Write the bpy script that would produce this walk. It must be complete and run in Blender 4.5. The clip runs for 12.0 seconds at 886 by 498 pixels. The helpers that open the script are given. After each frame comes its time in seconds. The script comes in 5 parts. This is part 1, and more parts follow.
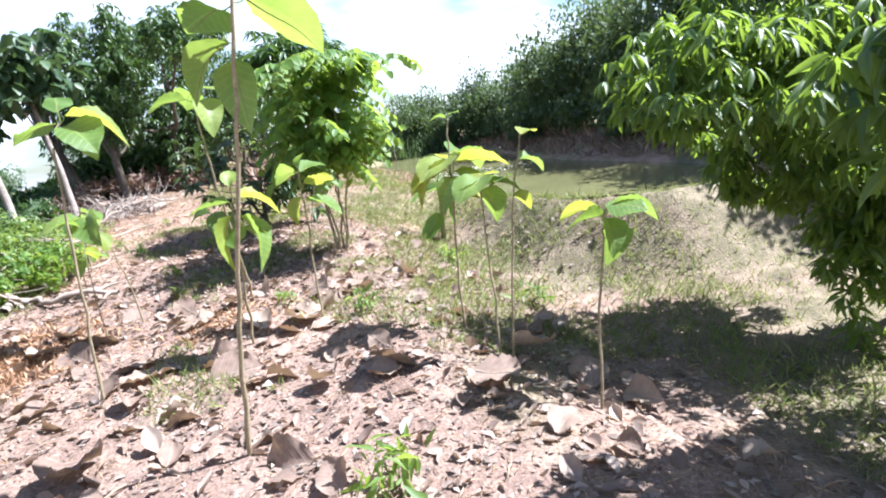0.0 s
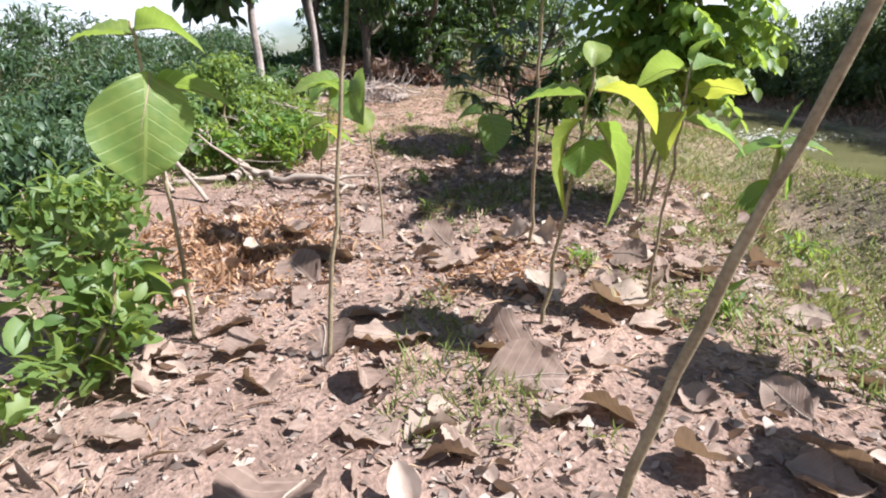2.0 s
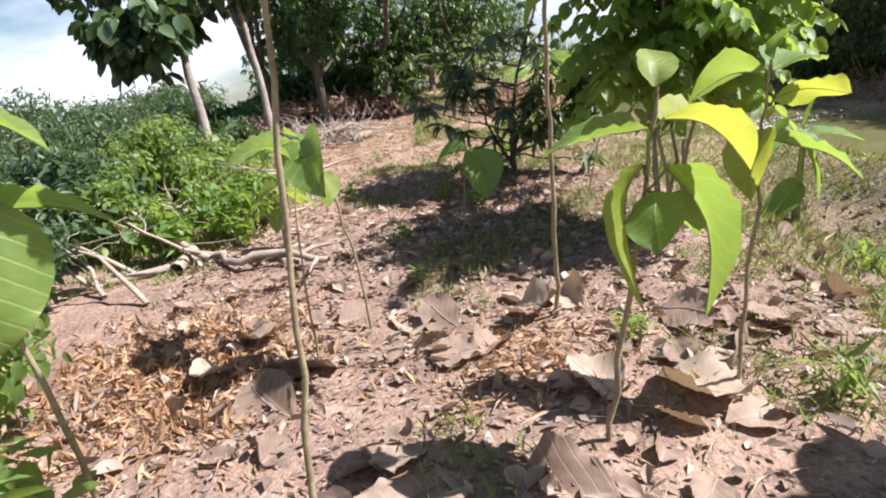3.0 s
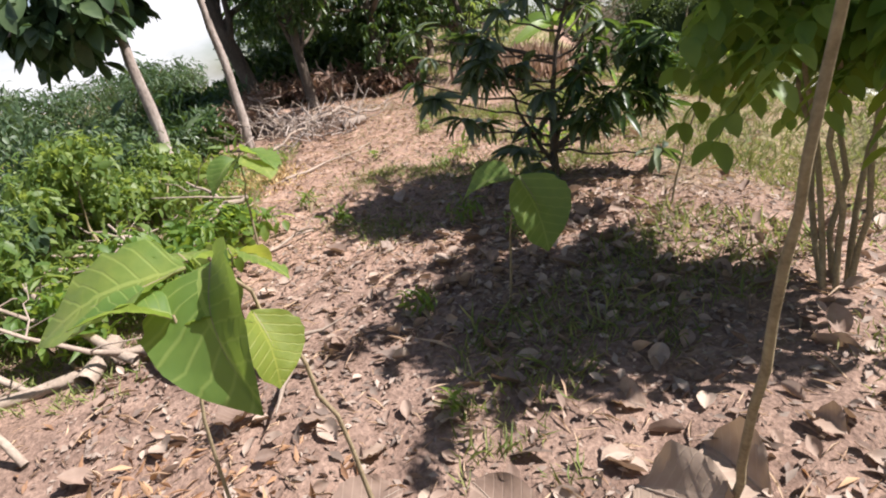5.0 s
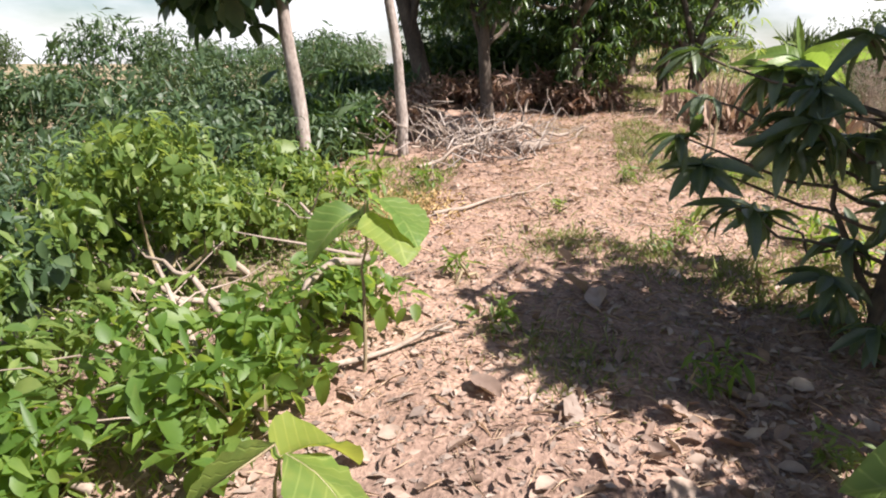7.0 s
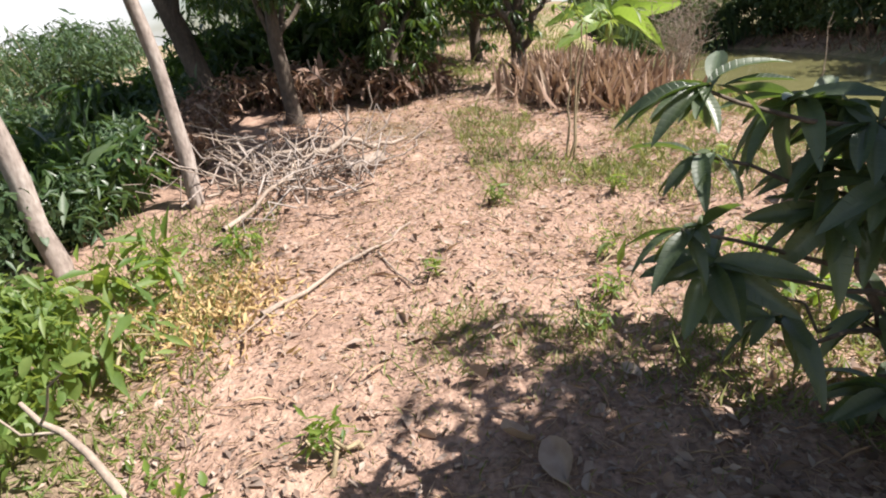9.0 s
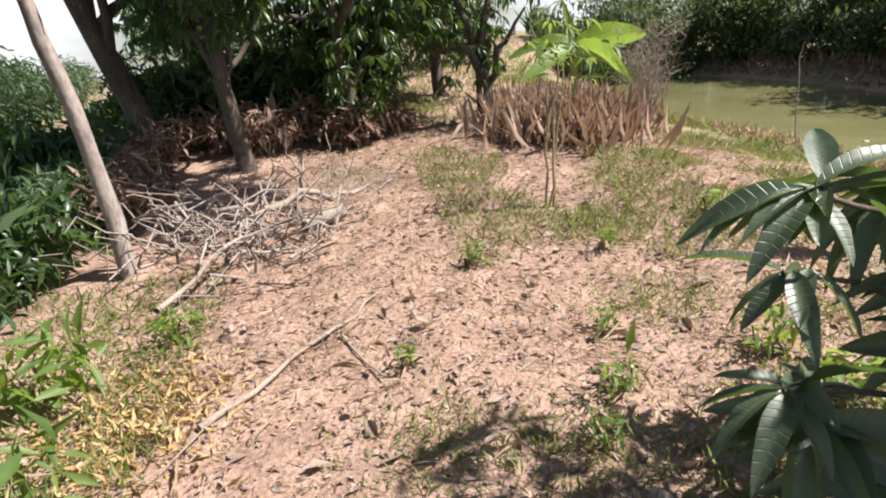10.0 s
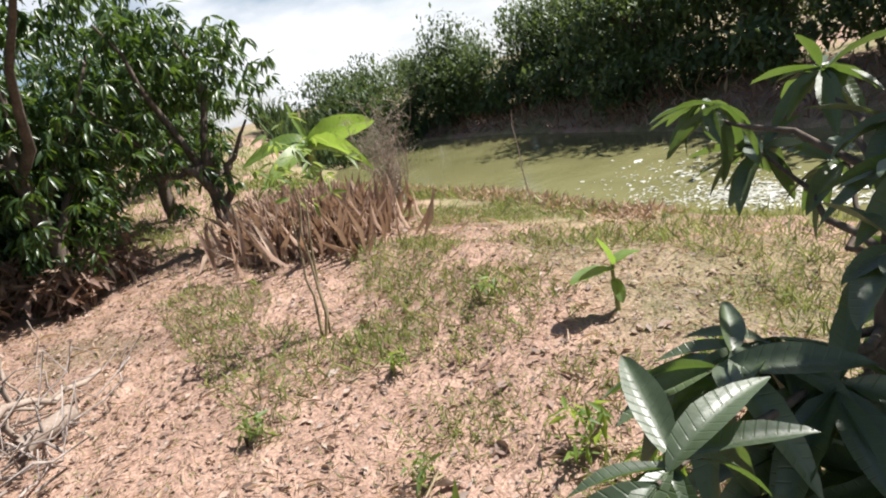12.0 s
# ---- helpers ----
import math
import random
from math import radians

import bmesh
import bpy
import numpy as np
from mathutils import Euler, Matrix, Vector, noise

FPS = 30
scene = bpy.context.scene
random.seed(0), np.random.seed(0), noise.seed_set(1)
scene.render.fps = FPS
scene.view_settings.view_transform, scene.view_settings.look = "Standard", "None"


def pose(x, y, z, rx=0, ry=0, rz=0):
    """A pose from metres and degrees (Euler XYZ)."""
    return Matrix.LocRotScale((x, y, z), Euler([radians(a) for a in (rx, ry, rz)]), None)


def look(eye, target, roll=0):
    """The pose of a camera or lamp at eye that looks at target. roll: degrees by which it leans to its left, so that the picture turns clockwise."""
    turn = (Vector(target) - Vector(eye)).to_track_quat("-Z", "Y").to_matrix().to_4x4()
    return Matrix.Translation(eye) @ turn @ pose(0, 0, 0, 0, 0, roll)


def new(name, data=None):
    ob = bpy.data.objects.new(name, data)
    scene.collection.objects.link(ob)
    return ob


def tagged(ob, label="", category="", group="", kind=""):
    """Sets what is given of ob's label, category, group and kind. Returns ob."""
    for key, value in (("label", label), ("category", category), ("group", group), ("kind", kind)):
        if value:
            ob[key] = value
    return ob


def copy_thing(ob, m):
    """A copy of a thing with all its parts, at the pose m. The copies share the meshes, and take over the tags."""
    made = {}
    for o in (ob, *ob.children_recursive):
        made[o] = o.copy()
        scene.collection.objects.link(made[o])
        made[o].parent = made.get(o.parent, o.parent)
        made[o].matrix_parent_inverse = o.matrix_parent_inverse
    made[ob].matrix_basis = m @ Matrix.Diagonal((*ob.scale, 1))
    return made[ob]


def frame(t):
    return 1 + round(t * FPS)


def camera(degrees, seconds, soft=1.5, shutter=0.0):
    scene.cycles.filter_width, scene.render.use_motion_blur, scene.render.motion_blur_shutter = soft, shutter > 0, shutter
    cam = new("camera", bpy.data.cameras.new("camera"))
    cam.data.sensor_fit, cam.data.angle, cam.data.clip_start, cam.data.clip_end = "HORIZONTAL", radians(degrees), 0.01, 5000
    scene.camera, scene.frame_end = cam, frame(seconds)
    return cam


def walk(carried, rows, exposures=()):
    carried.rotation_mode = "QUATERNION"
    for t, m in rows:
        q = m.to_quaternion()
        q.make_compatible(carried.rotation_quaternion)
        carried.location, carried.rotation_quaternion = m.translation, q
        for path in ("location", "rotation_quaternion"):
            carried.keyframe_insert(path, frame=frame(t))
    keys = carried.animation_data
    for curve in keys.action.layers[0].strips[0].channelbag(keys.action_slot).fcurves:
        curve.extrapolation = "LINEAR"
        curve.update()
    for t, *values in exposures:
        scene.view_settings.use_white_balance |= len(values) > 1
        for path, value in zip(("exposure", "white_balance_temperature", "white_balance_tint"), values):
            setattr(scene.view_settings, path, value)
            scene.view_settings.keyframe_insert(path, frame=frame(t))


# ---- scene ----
cam = camera(72.0, 12.0, soft=2.0)
PATH = [
    (0, (1.172, -3.897, 1.405), (1.718, -2.013, 1.009), -8.7),
    (0.5, (1.010, -3.579, 1.390), (1.629, -1.703, 1.072), -4.2),
    (1, (0.749, -3.118, 1.302), (1.047, -1.183, 0.893), -1.8),
    (1.5, (0.643, -2.609, 1.274), (0.738, -0.659, 0.840), -5.0),
    (2, (0.533, -2.054, 1.194), (0.487, -0.136, 0.629), 1.8),
    (2.5, (0.428, -1.635, 1.281), (0.538, 0.315, 0.850), -0.1),
    (3, (0.428, -1.203, 1.262), (0.450, 0.734, 0.762), -5.8),
    (3.2, (0.449, -1.035, 1.318), (0.518, 0.894, 0.796), -6.8),
    (4.8, (0.397, 0.164, 1.456), (0.379, 2.074, 0.866), -6.9),
    (5, (0.362, 0.304, 1.439), (0.355, 2.205, 0.815), -9.4),
    (5.5, (0.219, 0.750, 1.430), (0.288, 2.669, 0.871), -3.6),
    (6, (0.080, 1.223, 1.472), (0.068, 3.157, 0.962), -3.9),
    (6.5, (0.105, 1.632, 1.444), (-0.329, 3.527, 0.976), -4.3),
    (6.7, (0.083, 1.741, 1.464), (-0.403, 3.611, 0.949), -0.8),
    (8.3, (-0.396, 2.853, 1.673), (-0.458, 4.715, 0.944), -4.1),
    (8.5, (-0.342, 2.967, 1.715), (-0.287, 4.822, 0.969), -4.2),
    (9, (-0.289, 3.201, 1.733), (-0.155, 5.067, 1.025), -5.4),
    (9.5, (-0.292, 3.527, 1.773), (-0.026, 5.403, 1.133), -3.9),
    (10, (-0.266, 3.710, 1.802), (-0.005, 5.586, 1.161), -6.1),
    (10.5, (-0.104, 3.958, 1.850), (0.194, 5.861, 1.312), -11.8),
    (11, (0.045, 4.073, 1.883), (0.762, 5.823, 1.232), -14.9),
    (11.5, (-0.071, 4.081, 2.046), (1.019, 5.610, 1.358), -11.0),
    (12, (-0.034, 4.082, 2.013), (0.934, 5.746, 1.470), -14.8),
]
walk(cam, [(t, look(eye, target, roll)) for t, eye, target, roll in PATH],
     exposures=[(0.0, 1.95, 5550, 10), (1.5, 1.45, 5800, 11), (3.0, 1.32, 6250, 12), (5.0, 1.1, 6550, 14), (6.5, 1.28, 6600, 14), (8.5, 1.22, 6650, 12), (10.0, 1.08, 6500, 11), (10.6, 1.0, 6450, 11), (12.0, 1.05, 6450, 11)])

# ---- light ----
SUN_AZ, SUN_EL = 103.0, 52.0
world = bpy.data.worlds.new("sky")
scene.world = world
world.use_nodes = True
wn, wl = world.node_tree.nodes, world.node_tree.links
wn.clear()
w_out, w_bg, w_sky = wn.new("ShaderNodeOutputWorld"), wn.new("ShaderNodeBackground"), wn.new("ShaderNodeTexSky")
w_sky.sky_type, w_sky.sun_disc = "NISHITA", False
w_sky.sun_elevation, w_sky.sun_rotation = radians(SUN_EL), radians(SUN_AZ)
w_co, w_map, w_noise, w_ramp, w_mix = (wn.new("ShaderNodeTexCoord"), wn.new("ShaderNodeMapping"), wn.new("ShaderNodeTexNoise"),
                                       wn.new("ShaderNodeValToRGB"), wn.new("ShaderNodeMixRGB"))
w_map.inputs["Scale"].default_value = (1.0, 1.0, 2.6)
w_noise.inputs["Scale"].default_value, w_noise.inputs["Detail"].default_value = 2.3, 7.0
w_ramp.color_ramp.elements[0].position, w_ramp.color_ramp.elements[1].position = 0.46, 0.60
w_mix.inputs[2].default_value = (9.6, 9.8, 10.2, 1)
wl.new(w_co.outputs["Generated"], w_map.inputs["Vector"])
wl.new(w_map.outputs["Vector"], w_noise.inputs["Vector"])
w_xyz, w_low, w_cov = wn.new("ShaderNodeSeparateXYZ"), wn.new("ShaderNodeMath"), wn.new("ShaderNodeMath")
w_low.operation, w_cov.operation = "MULTIPLY_ADD", "ADD"
w_low.inputs[1].default_value, w_low.inputs[2].default_value = -0.40, 0.085
wl.new(w_co.outputs["Generated"], w_xyz.inputs[0])
wl.new(w_xyz.outputs["Z"], w_low.inputs[0])
wl.new(w_noise.outputs["Fac"], w_cov.inputs[0])
wl.new(w_low.outputs[0], w_cov.inputs[1])
wl.new(w_cov.outputs[0], w_ramp.inputs["Fac"])
wl.new(w_ramp.outputs["Color"], w_mix.inputs[0])
wl.new(w_sky.outputs["Color"], w_mix.inputs[1])
wl.new(w_mix.outputs["Color"], w_bg.inputs["Color"])
w_bg.inputs["Strength"].default_value = 0.055
wl.new(w_bg.outputs["Background"], w_out.inputs["Surface"])

sun = new("sun", bpy.data.lights.new("sun", "SUN"))
sun.data.energy, sun.data.angle, sun.data.color = 5.0, radians(0.55), (1.0, 0.96, 0.91)
sun_dir = Vector((math.sin(radians(SUN_AZ)) * math.cos(radians(SUN_EL)), math.cos(radians(SUN_AZ)) * math.cos(radians(SUN_EL)),
                  math.sin(radians(SUN_EL))))
sun.matrix_world = look(sun_dir * 60, (0, 0, 0))


# ---- materials ----
def material(name):
    m = bpy.data.materials.new(name)
    m.use_nodes = True
    m.node_tree.nodes.clear()
    return m, m.node_tree.nodes, m.node_tree.links


def ramp_node(nodes, stops):
    r = nodes.new("ShaderNodeValToRGB")
    els = r.color_ramp.elements
    while len(els) < len(stops):
        els.new(0.5)
    for e, (p, c) in zip(els, stops):
        e.position, e.color = p, (*c, 1)
    return r


def leaf_material(name, dark, mid, light, glow, through_share=0.4, rough=0.45, island=True, spec=0.5, veins=0.0, ribs=8.0):
    """A leaf: gloss on top, daylight through it, colour varied from leaf to leaf and by blotches."""
    m, n, l = material(name)
    out = n.new("ShaderNodeOutputMaterial")
    rnd = n.new("ShaderNodeNewGeometry") if island else n.new("ShaderNodeObjectInfo")
    rnd_out = rnd.outputs["Random Per Island"] if island else rnd.outputs["Random"]
    geo = n.new("ShaderNodeNewGeometry")
    noise_a = n.new("ShaderNodeTexNoise")
    noise_a.inputs["Scale"].default_value, noise_a.inputs["Detail"].default_value = 22.0, 4.0
    l.new(geo.outputs["Position"], noise_a.inputs["Vector"])
    add = n.new("ShaderNodeMath")
    add.operation = "MULTIPLY_ADD"
    add.inputs[1].default_value = 0.5
    l.new(noise_a.outputs["Fac"], add.inputs[0])
    half = n.new("ShaderNodeMath")
    half.operation = "MULTIPLY"
    half.inputs[1].default_value = 0.5
    l.new(rnd_out, half.inputs[0])
    l.new(half.outputs[0], add.inputs[2])
    ramp = ramp_node(n, [(0.15, dark), (0.5, mid), (0.85, light)])
    l.new(add.outputs[0], ramp.inputs["Fac"])
    bsdf = n.new("ShaderNodeBsdfPrincipled")
    bsdf.inputs["Roughness"].default_value = rough
    bsdf.inputs["Specular IOR Level"].default_value = spec
    colour, relief = ramp.outputs["Color"], noise_a.outputs["Fac"]
    if veins:
        def calc(op, x, y=0.0, z=0.0):
            node = n.new("ShaderNodeMath")
            node.operation = op
            for k, q in enumerate((x, y, z)):
                if isinstance(q, float):
                    node.inputs[k].default_value = q
                else:
                    l.new(q, node.inputs[k])
            return node.outputs[0]
        co, xyz = n.new("ShaderNodeTexCoord"), n.new("ShaderNodeSeparateXYZ")
        l.new(co.outputs["Object"], xyz.inputs[0])
        across = calc("ABSOLUTE", xyz.outputs["X"])
        wave = calc("SINE", calc("MULTIPLY", calc("MULTIPLY_ADD", across, -0.6, xyz.outputs["Y"]), 6.283 * ribs))
        side = calc("MULTIPLY", calc("SMOOTH_MAX", calc("SUBTRACT", wave, 0.82), 0.0, 0.05), 3.6)
        rib = calc("MULTIPLY", calc("LESS_THAN", across, 0.014), 0.9)
        line = calc("MINIMUM", calc("MAXIMUM", side, rib), 1.0)
        pale = n.new("ShaderNodeMixRGB")
        l.new(calc("MULTIPLY", line, veins), pale.inputs[0])
        l.new(colour, pale.inputs[1])
        pale.inputs[2].default_value = (*[min(1.0, 0.06 + 1.7 * q) for q in light], 1)
        colour = pale.outputs["Color"]
        relief = calc("MULTIPLY_ADD", line, -0.5, relief)
    l.new(colour, bsdf.inputs["Base Color"])
    bump = n.new("ShaderNodeBump")
    bump.inputs["Strength"].default_value, bump.inputs["Distance"].default_value = (0.6 if veins else 0.25), 0.004
    l.new(relief, bump.inputs["Height"])
    l.new(bump.outputs["Normal"], bsdf.inputs["Normal"])
    tr = n.new("ShaderNodeBsdfTranslucent")
    tint = n.new("ShaderNodeMixRGB")
    tint.blend_type = "MIX"
    tint.inputs[0].default_value = 0.8
    tint.inputs[2].default_value = (*glow, 1)
    l.new(colour, tint.inputs[1])
    l.new(tint.outputs["Color"], tr.inputs["Color"])
    mix = n.new("ShaderNodeMixShader")
    mix.inputs[0].default_value = through_share
    l.new(bsdf.outputs[0], mix.inputs[1])
    l.new(tr.outputs[0], mix.inputs[2])
    l.new(mix.outputs[0], out.inputs["Surface"])
    return m


def rough_material(name, stops, scale=9.0, fine=60.0, rough=0.9, bump_d=0.01, stretch=(1, 1, 1), island=False, spec=0.3):
    """A dull natural surface: two scales of noise in the colour and in the relief."""
    m, n, l = material(name)
    out, bsdf = n.new("ShaderNodeOutputMaterial"), n.new("ShaderNodeBsdfPrincipled")
    geo, mp = n.new("ShaderNodeNewGeometry"), n.new("ShaderNodeMapping")
    mp.inputs["Scale"].default_value = stretch
    l.new(geo.outputs["Position"], mp.inputs["Vector"])
    a, b = n.new("ShaderNodeTexNoise"), n.new("ShaderNodeTexNoise")
    a.inputs["Scale"].default_value, a.inputs["Detail"].default_value = scale, 6.0
    b.inputs["Scale"].default_value, b.inputs["Detail"].default_value = fine, 4.0
    l.new(mp.outputs[0], a.inputs["Vector"])
    l.new(mp.outputs[0], b.inputs["Vector"])
    mixf = n.new("ShaderNodeMixRGB")
    mixf.inputs[0].default_value = 0.45
    l.new(a.outputs["Fac"], mixf.inputs[1])
    l.new(geo.outputs["Random Per Island"] if island else b.outputs["Fac"], mixf.inputs[2])
    ramp = ramp_node(n, stops)
    l.new(mixf.outputs["Color"], ramp.inputs["Fac"])
    l.new(ramp.outputs["Color"], bsdf.inputs["Base Color"])
    bsdf.inputs["Roughness"].default_value = rough
    bsdf.inputs["Specular IOR Level"].default_value = spec
    bump = n.new("ShaderNodeBump")
    bump.inputs["Strength"].default_value, bump.inputs["Distance"].default_value = 0.8, bump_d
    l.new(mixf.outputs["Color"], bump.inputs["Height"])
    l.new(bump.outputs["Normal"], bsdf.inputs["Normal"])
    l.new(bsdf.outputs[0], out.inputs["Surface"])
    return m


def ground_material():
    """Dry reddish soil, with greener grass patches towards the pond and paler trodden earth."""
    m, n, l = material("dry_earth")
    out, bsdf = n.new("ShaderNodeOutputMaterial"), n.new("ShaderNodeBsdfPrincipled")
    geo = n.new("ShaderNodeNewGeometry")
    big, mid, fine = n.new("ShaderNodeTexNoise"), n.new("ShaderNodeTexNoise"), n.new("ShaderNodeTexNoise")
    for node, s, d in ((big, 0.55, 5.0), (mid, 5.0, 8.0), (fine, 48.0, 6.0)):
        node.inputs["Scale"].default_value, node.inputs["Detail"].default_value = s, d
        l.new(geo.outputs["Position"], node.inputs["Vector"])
    soil = ramp_node(n, [(0.28, (0.16, 0.105, 0.082)), (0.45, (0.275, 0.18, 0.135)), (0.56, (0.375, 0.25, 0.19)), (0.72, (0.48, 0.345, 0.265))])
    mixf = n.new("ShaderNodeMixRGB")
    mixf.inputs[0].default_value = 0.5
    l.new(mid.outputs["Fac"], mixf.inputs[1])
    l.new(fine.outputs["Fac"], mixf.inputs[2])
    l.new(mixf.outputs["Color"], soil.inputs["Fac"])
    turf = ramp_node(n, [(0.3, (0.085, 0.095, 0.038)), (0.48, (0.17, 0.175, 0.075)), (0.6, (0.27, 0.235, 0.13)), (0.75, (0.42, 0.35, 0.24))])
    l.new(mixf.outputs["Color"], turf.inputs["Fac"])
    xyz = n.new("ShaderNodeSeparateXYZ")
    l.new(geo.outputs["Position"], xyz.inputs[0])
    reach = n.new("ShaderNodeMapRange")
    reach.inputs["From Min"].default_value, reach.inputs["From Max"].default_value = 0.8, 4.2
    reach.inputs["To Min"].default_value, reach.inputs["To Max"].default_value = -0.14, 0.12
    off = n.new("ShaderNodeMath")
    off.operation = "ABSOLUTE"
    l.new(xyz.outputs["X"], off.inputs[0])
    l.new(off.outputs[0], reach.inputs["Value"])
    add = n.new("ShaderNodeMath")
    l.new(big.outputs["Fac"], add.inputs[0])
    l.new(reach.outputs["Result"], add.inputs[1])
    patch = ramp_node(n, [(0.5, (0, 0, 0)), (0.66, (0.85, 0.85, 0.85))])
    l.new(add.outputs[0], patch.inputs["Fac"])
    col = n.new("ShaderNodeMixRGB")
    l.new(patch.outputs["Color"], col.inputs[0])
    l.new(soil.outputs["Color"], col.inputs[1])
    l.new(turf.outputs["Color"], col.inputs[2])
    mould_at, mould_mix, mould = n.new("ShaderNodeMapRange"), n.new("ShaderNodeMath"), n.new("ShaderNodeMixRGB")
    mould_at.inputs["From Min"].default_value, mould_at.inputs["From Max"].default_value = 3.2, 5.2
    mould_at.inputs["To Min"].default_value, mould_at.inputs["To Max"].default_value = 0.16, -0.1
    l.new(xyz.outputs["Y"], mould_at.inputs["Value"])
    l.new(big.outputs["Fac"], mould_mix.inputs[0])
    l.new(mould_at.outputs["Result"], mould_mix.inputs[1])
    mould_ramp = ramp_node(n, [(0.45, (0, 0, 0)), (0.64, (0.55, 0.55, 0.55))])
    l.new(mould_mix.outputs[0], mould_ramp.inputs["Fac"])
    humus = ramp_node(n, [(0.3, (0.055, 0.038, 0.033)), (0.5, (0.125, 0.088, 0.075)), (0.7, (0.26, 0.19, 0.155))])
    l.new(mixf.outputs["Color"], humus.inputs["Fac"])
    l.new(mould_ramp.outputs["Color"], mould.inputs[0])
    l.new(col.outputs["Color"], mould.inputs[1])
    l.new(humus.outputs["Color"], mould.inputs[2])
    l.new(mould.outputs["Color"], bsdf.inputs["Base Color"])
    bsdf.inputs["Roughness"].default_value = 0.95
    bsdf.inputs["Specular IOR Level"].default_value = 0.2
    bump = n.new("ShaderNodeBump")
    bump.inputs["Strength"].default_value, bump.inputs["Distance"].default_value = 1.0, 0.03
    l.new(mixf.outputs["Color"], bump.inputs["Height"])
    l.new(bump.outputs["Normal"], bsdf.inputs["Normal"])
    l.new(bsdf.outputs[0], out.inputs["Surface"])
    return m


def water_material():
    m, n, l = material("pond_water")
    out, bsdf = n.new("ShaderNodeOutputMaterial"), n.new("ShaderNodeBsdfPrincipled")
    geo, a = n.new("ShaderNodeNewGeometry"), n.new("ShaderNodeTexNoise")
    a.inputs["Scale"].default_value, a.inputs["Detail"].default_value = 1.4, 5.0
    l.new(geo.outputs["Position"], a.inputs["Vector"])
    ramp = ramp_node(n, [(0.3, (0.145, 0.14, 0.062)), (0.7, (0.20, 0.19, 0.088))])
    l.new(a.outputs["Fac"], ramp.inputs["Fac"])
    l.new(ramp.outputs["Color"], bsdf.inputs["Base Color"])
    bsdf.inputs["Roughness"].default_value, bsdf.inputs["IOR"].default_value = 0.1, 1.33
    wave, bump = n.new("ShaderNodeTexNoise"), n.new("ShaderNodeBump")
    wave.inputs["Scale"].default_value, wave.inputs["Detail"].default_value = 9.0, 3.0
    l.new(geo.outputs["Position"], wave.inputs["Vector"])
    bump.inputs["Strength"].default_value, bump.inputs["Distance"].default_value = 0.2, 0.02
    l.new(wave.outputs["Fac"], bump.inputs["Height"])
    l.new(bump.outputs["Normal"], bsdf.inputs["Normal"])
    l.new(bsdf.outputs[0], out.inputs["Surface"])
    return m


EARTH, WATER = ground_material(), water_material()
SAPLING_LEAF = leaf_material("sapling_leaf", (0.07, 0.14, 0.03), (0.12, 0.20, 0.045), (0.26, 0.30, 0.07), (0.38, 0.52, 0.08), 0.45, 0.5, False, 0.5, 0.32)
YELLOW_LEAF = leaf_material("yellowing_leaf", (0.13, 0.20, 0.035), (0.21, 0.27, 0.05), (0.40, 0.37, 0.06), (0.56, 0.58, 0.07), 0.5, 0.55, False, 0.5, 0.22)
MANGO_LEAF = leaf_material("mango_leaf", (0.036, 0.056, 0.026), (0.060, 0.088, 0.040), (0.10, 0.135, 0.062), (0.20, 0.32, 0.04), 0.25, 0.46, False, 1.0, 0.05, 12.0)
# Lighter, yellower copy of the mango foliage, with backlight put into its colour.
BACKLIT_MANGO = leaf_material("backlit_mango_foliage", (0.03, 0.06, 0.014), (0.055, 0.10, 0.022), (0.12, 0.17, 0.035), (0.36, 0.50, 0.05), 0.42, 0.4, True)
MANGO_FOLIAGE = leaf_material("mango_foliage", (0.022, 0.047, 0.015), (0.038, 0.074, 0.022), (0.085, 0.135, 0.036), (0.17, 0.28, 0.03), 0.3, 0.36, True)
BRIGHT_FOLIAGE = leaf_material("bright_foliage", (0.055, 0.115, 0.022), (0.095, 0.18, 0.036), (0.18, 0.255, 0.055), (0.42, 0.54, 0.07), 0.5, 0.5)
SHRUB_FOLIAGE = leaf_material("shrub_foliage", (0.055, 0.11, 0.028), (0.11, 0.18, 0.045), (0.22, 0.28, 0.085), (0.42, 0.52, 0.09), 0.45, 0.5)
HEDGE_FOLIAGE = leaf_material("hedge_foliage", (0.03, 0.058, 0.030), (0.052, 0.094, 0.042), (0.10, 0.145, 0.062), (0.14, 0.22, 0.05), 0.3, 0.5)
FAR_FOLIAGE = leaf_material("far_foliage", (0.036, 0.062, 0.028), (0.062, 0.10, 0.04), (0.12, 0.16, 0.06), (0.16, 0.22, 0.05), 0.3, 0.55)
BANANA_LEAF = leaf_material("banana_leaf", (0.08, 0.15, 0.03), (0.12, 0.21, 0.04), (0.18, 0.26, 0.06), (0.35, 0.50, 0.07), 0.45, 0.45, False, 0.5, 0.3, 14.0)
GRASS = leaf_material("grass_blades", (0.09, 0.14, 0.03), (0.17, 0.22, 0.06), (0.36, 0.33, 0.15), (0.38, 0.40, 0.10), 0.35, 0.6)
STRAW = leaf_material("dry_blades", (0.30, 0.19, 0.125), (0.44, 0.305, 0.21), (0.58, 0.45, 0.32), (0.45, 0.30, 0.15), 0.25, 0.7)
LITTER = leaf_material("dry_litter", (0.13, 0.088, 0.07), (0.29, 0.205, 0.16), (0.52, 0.42, 0.345), (0.30, 0.18, 0.09), 0.2, 0.7)
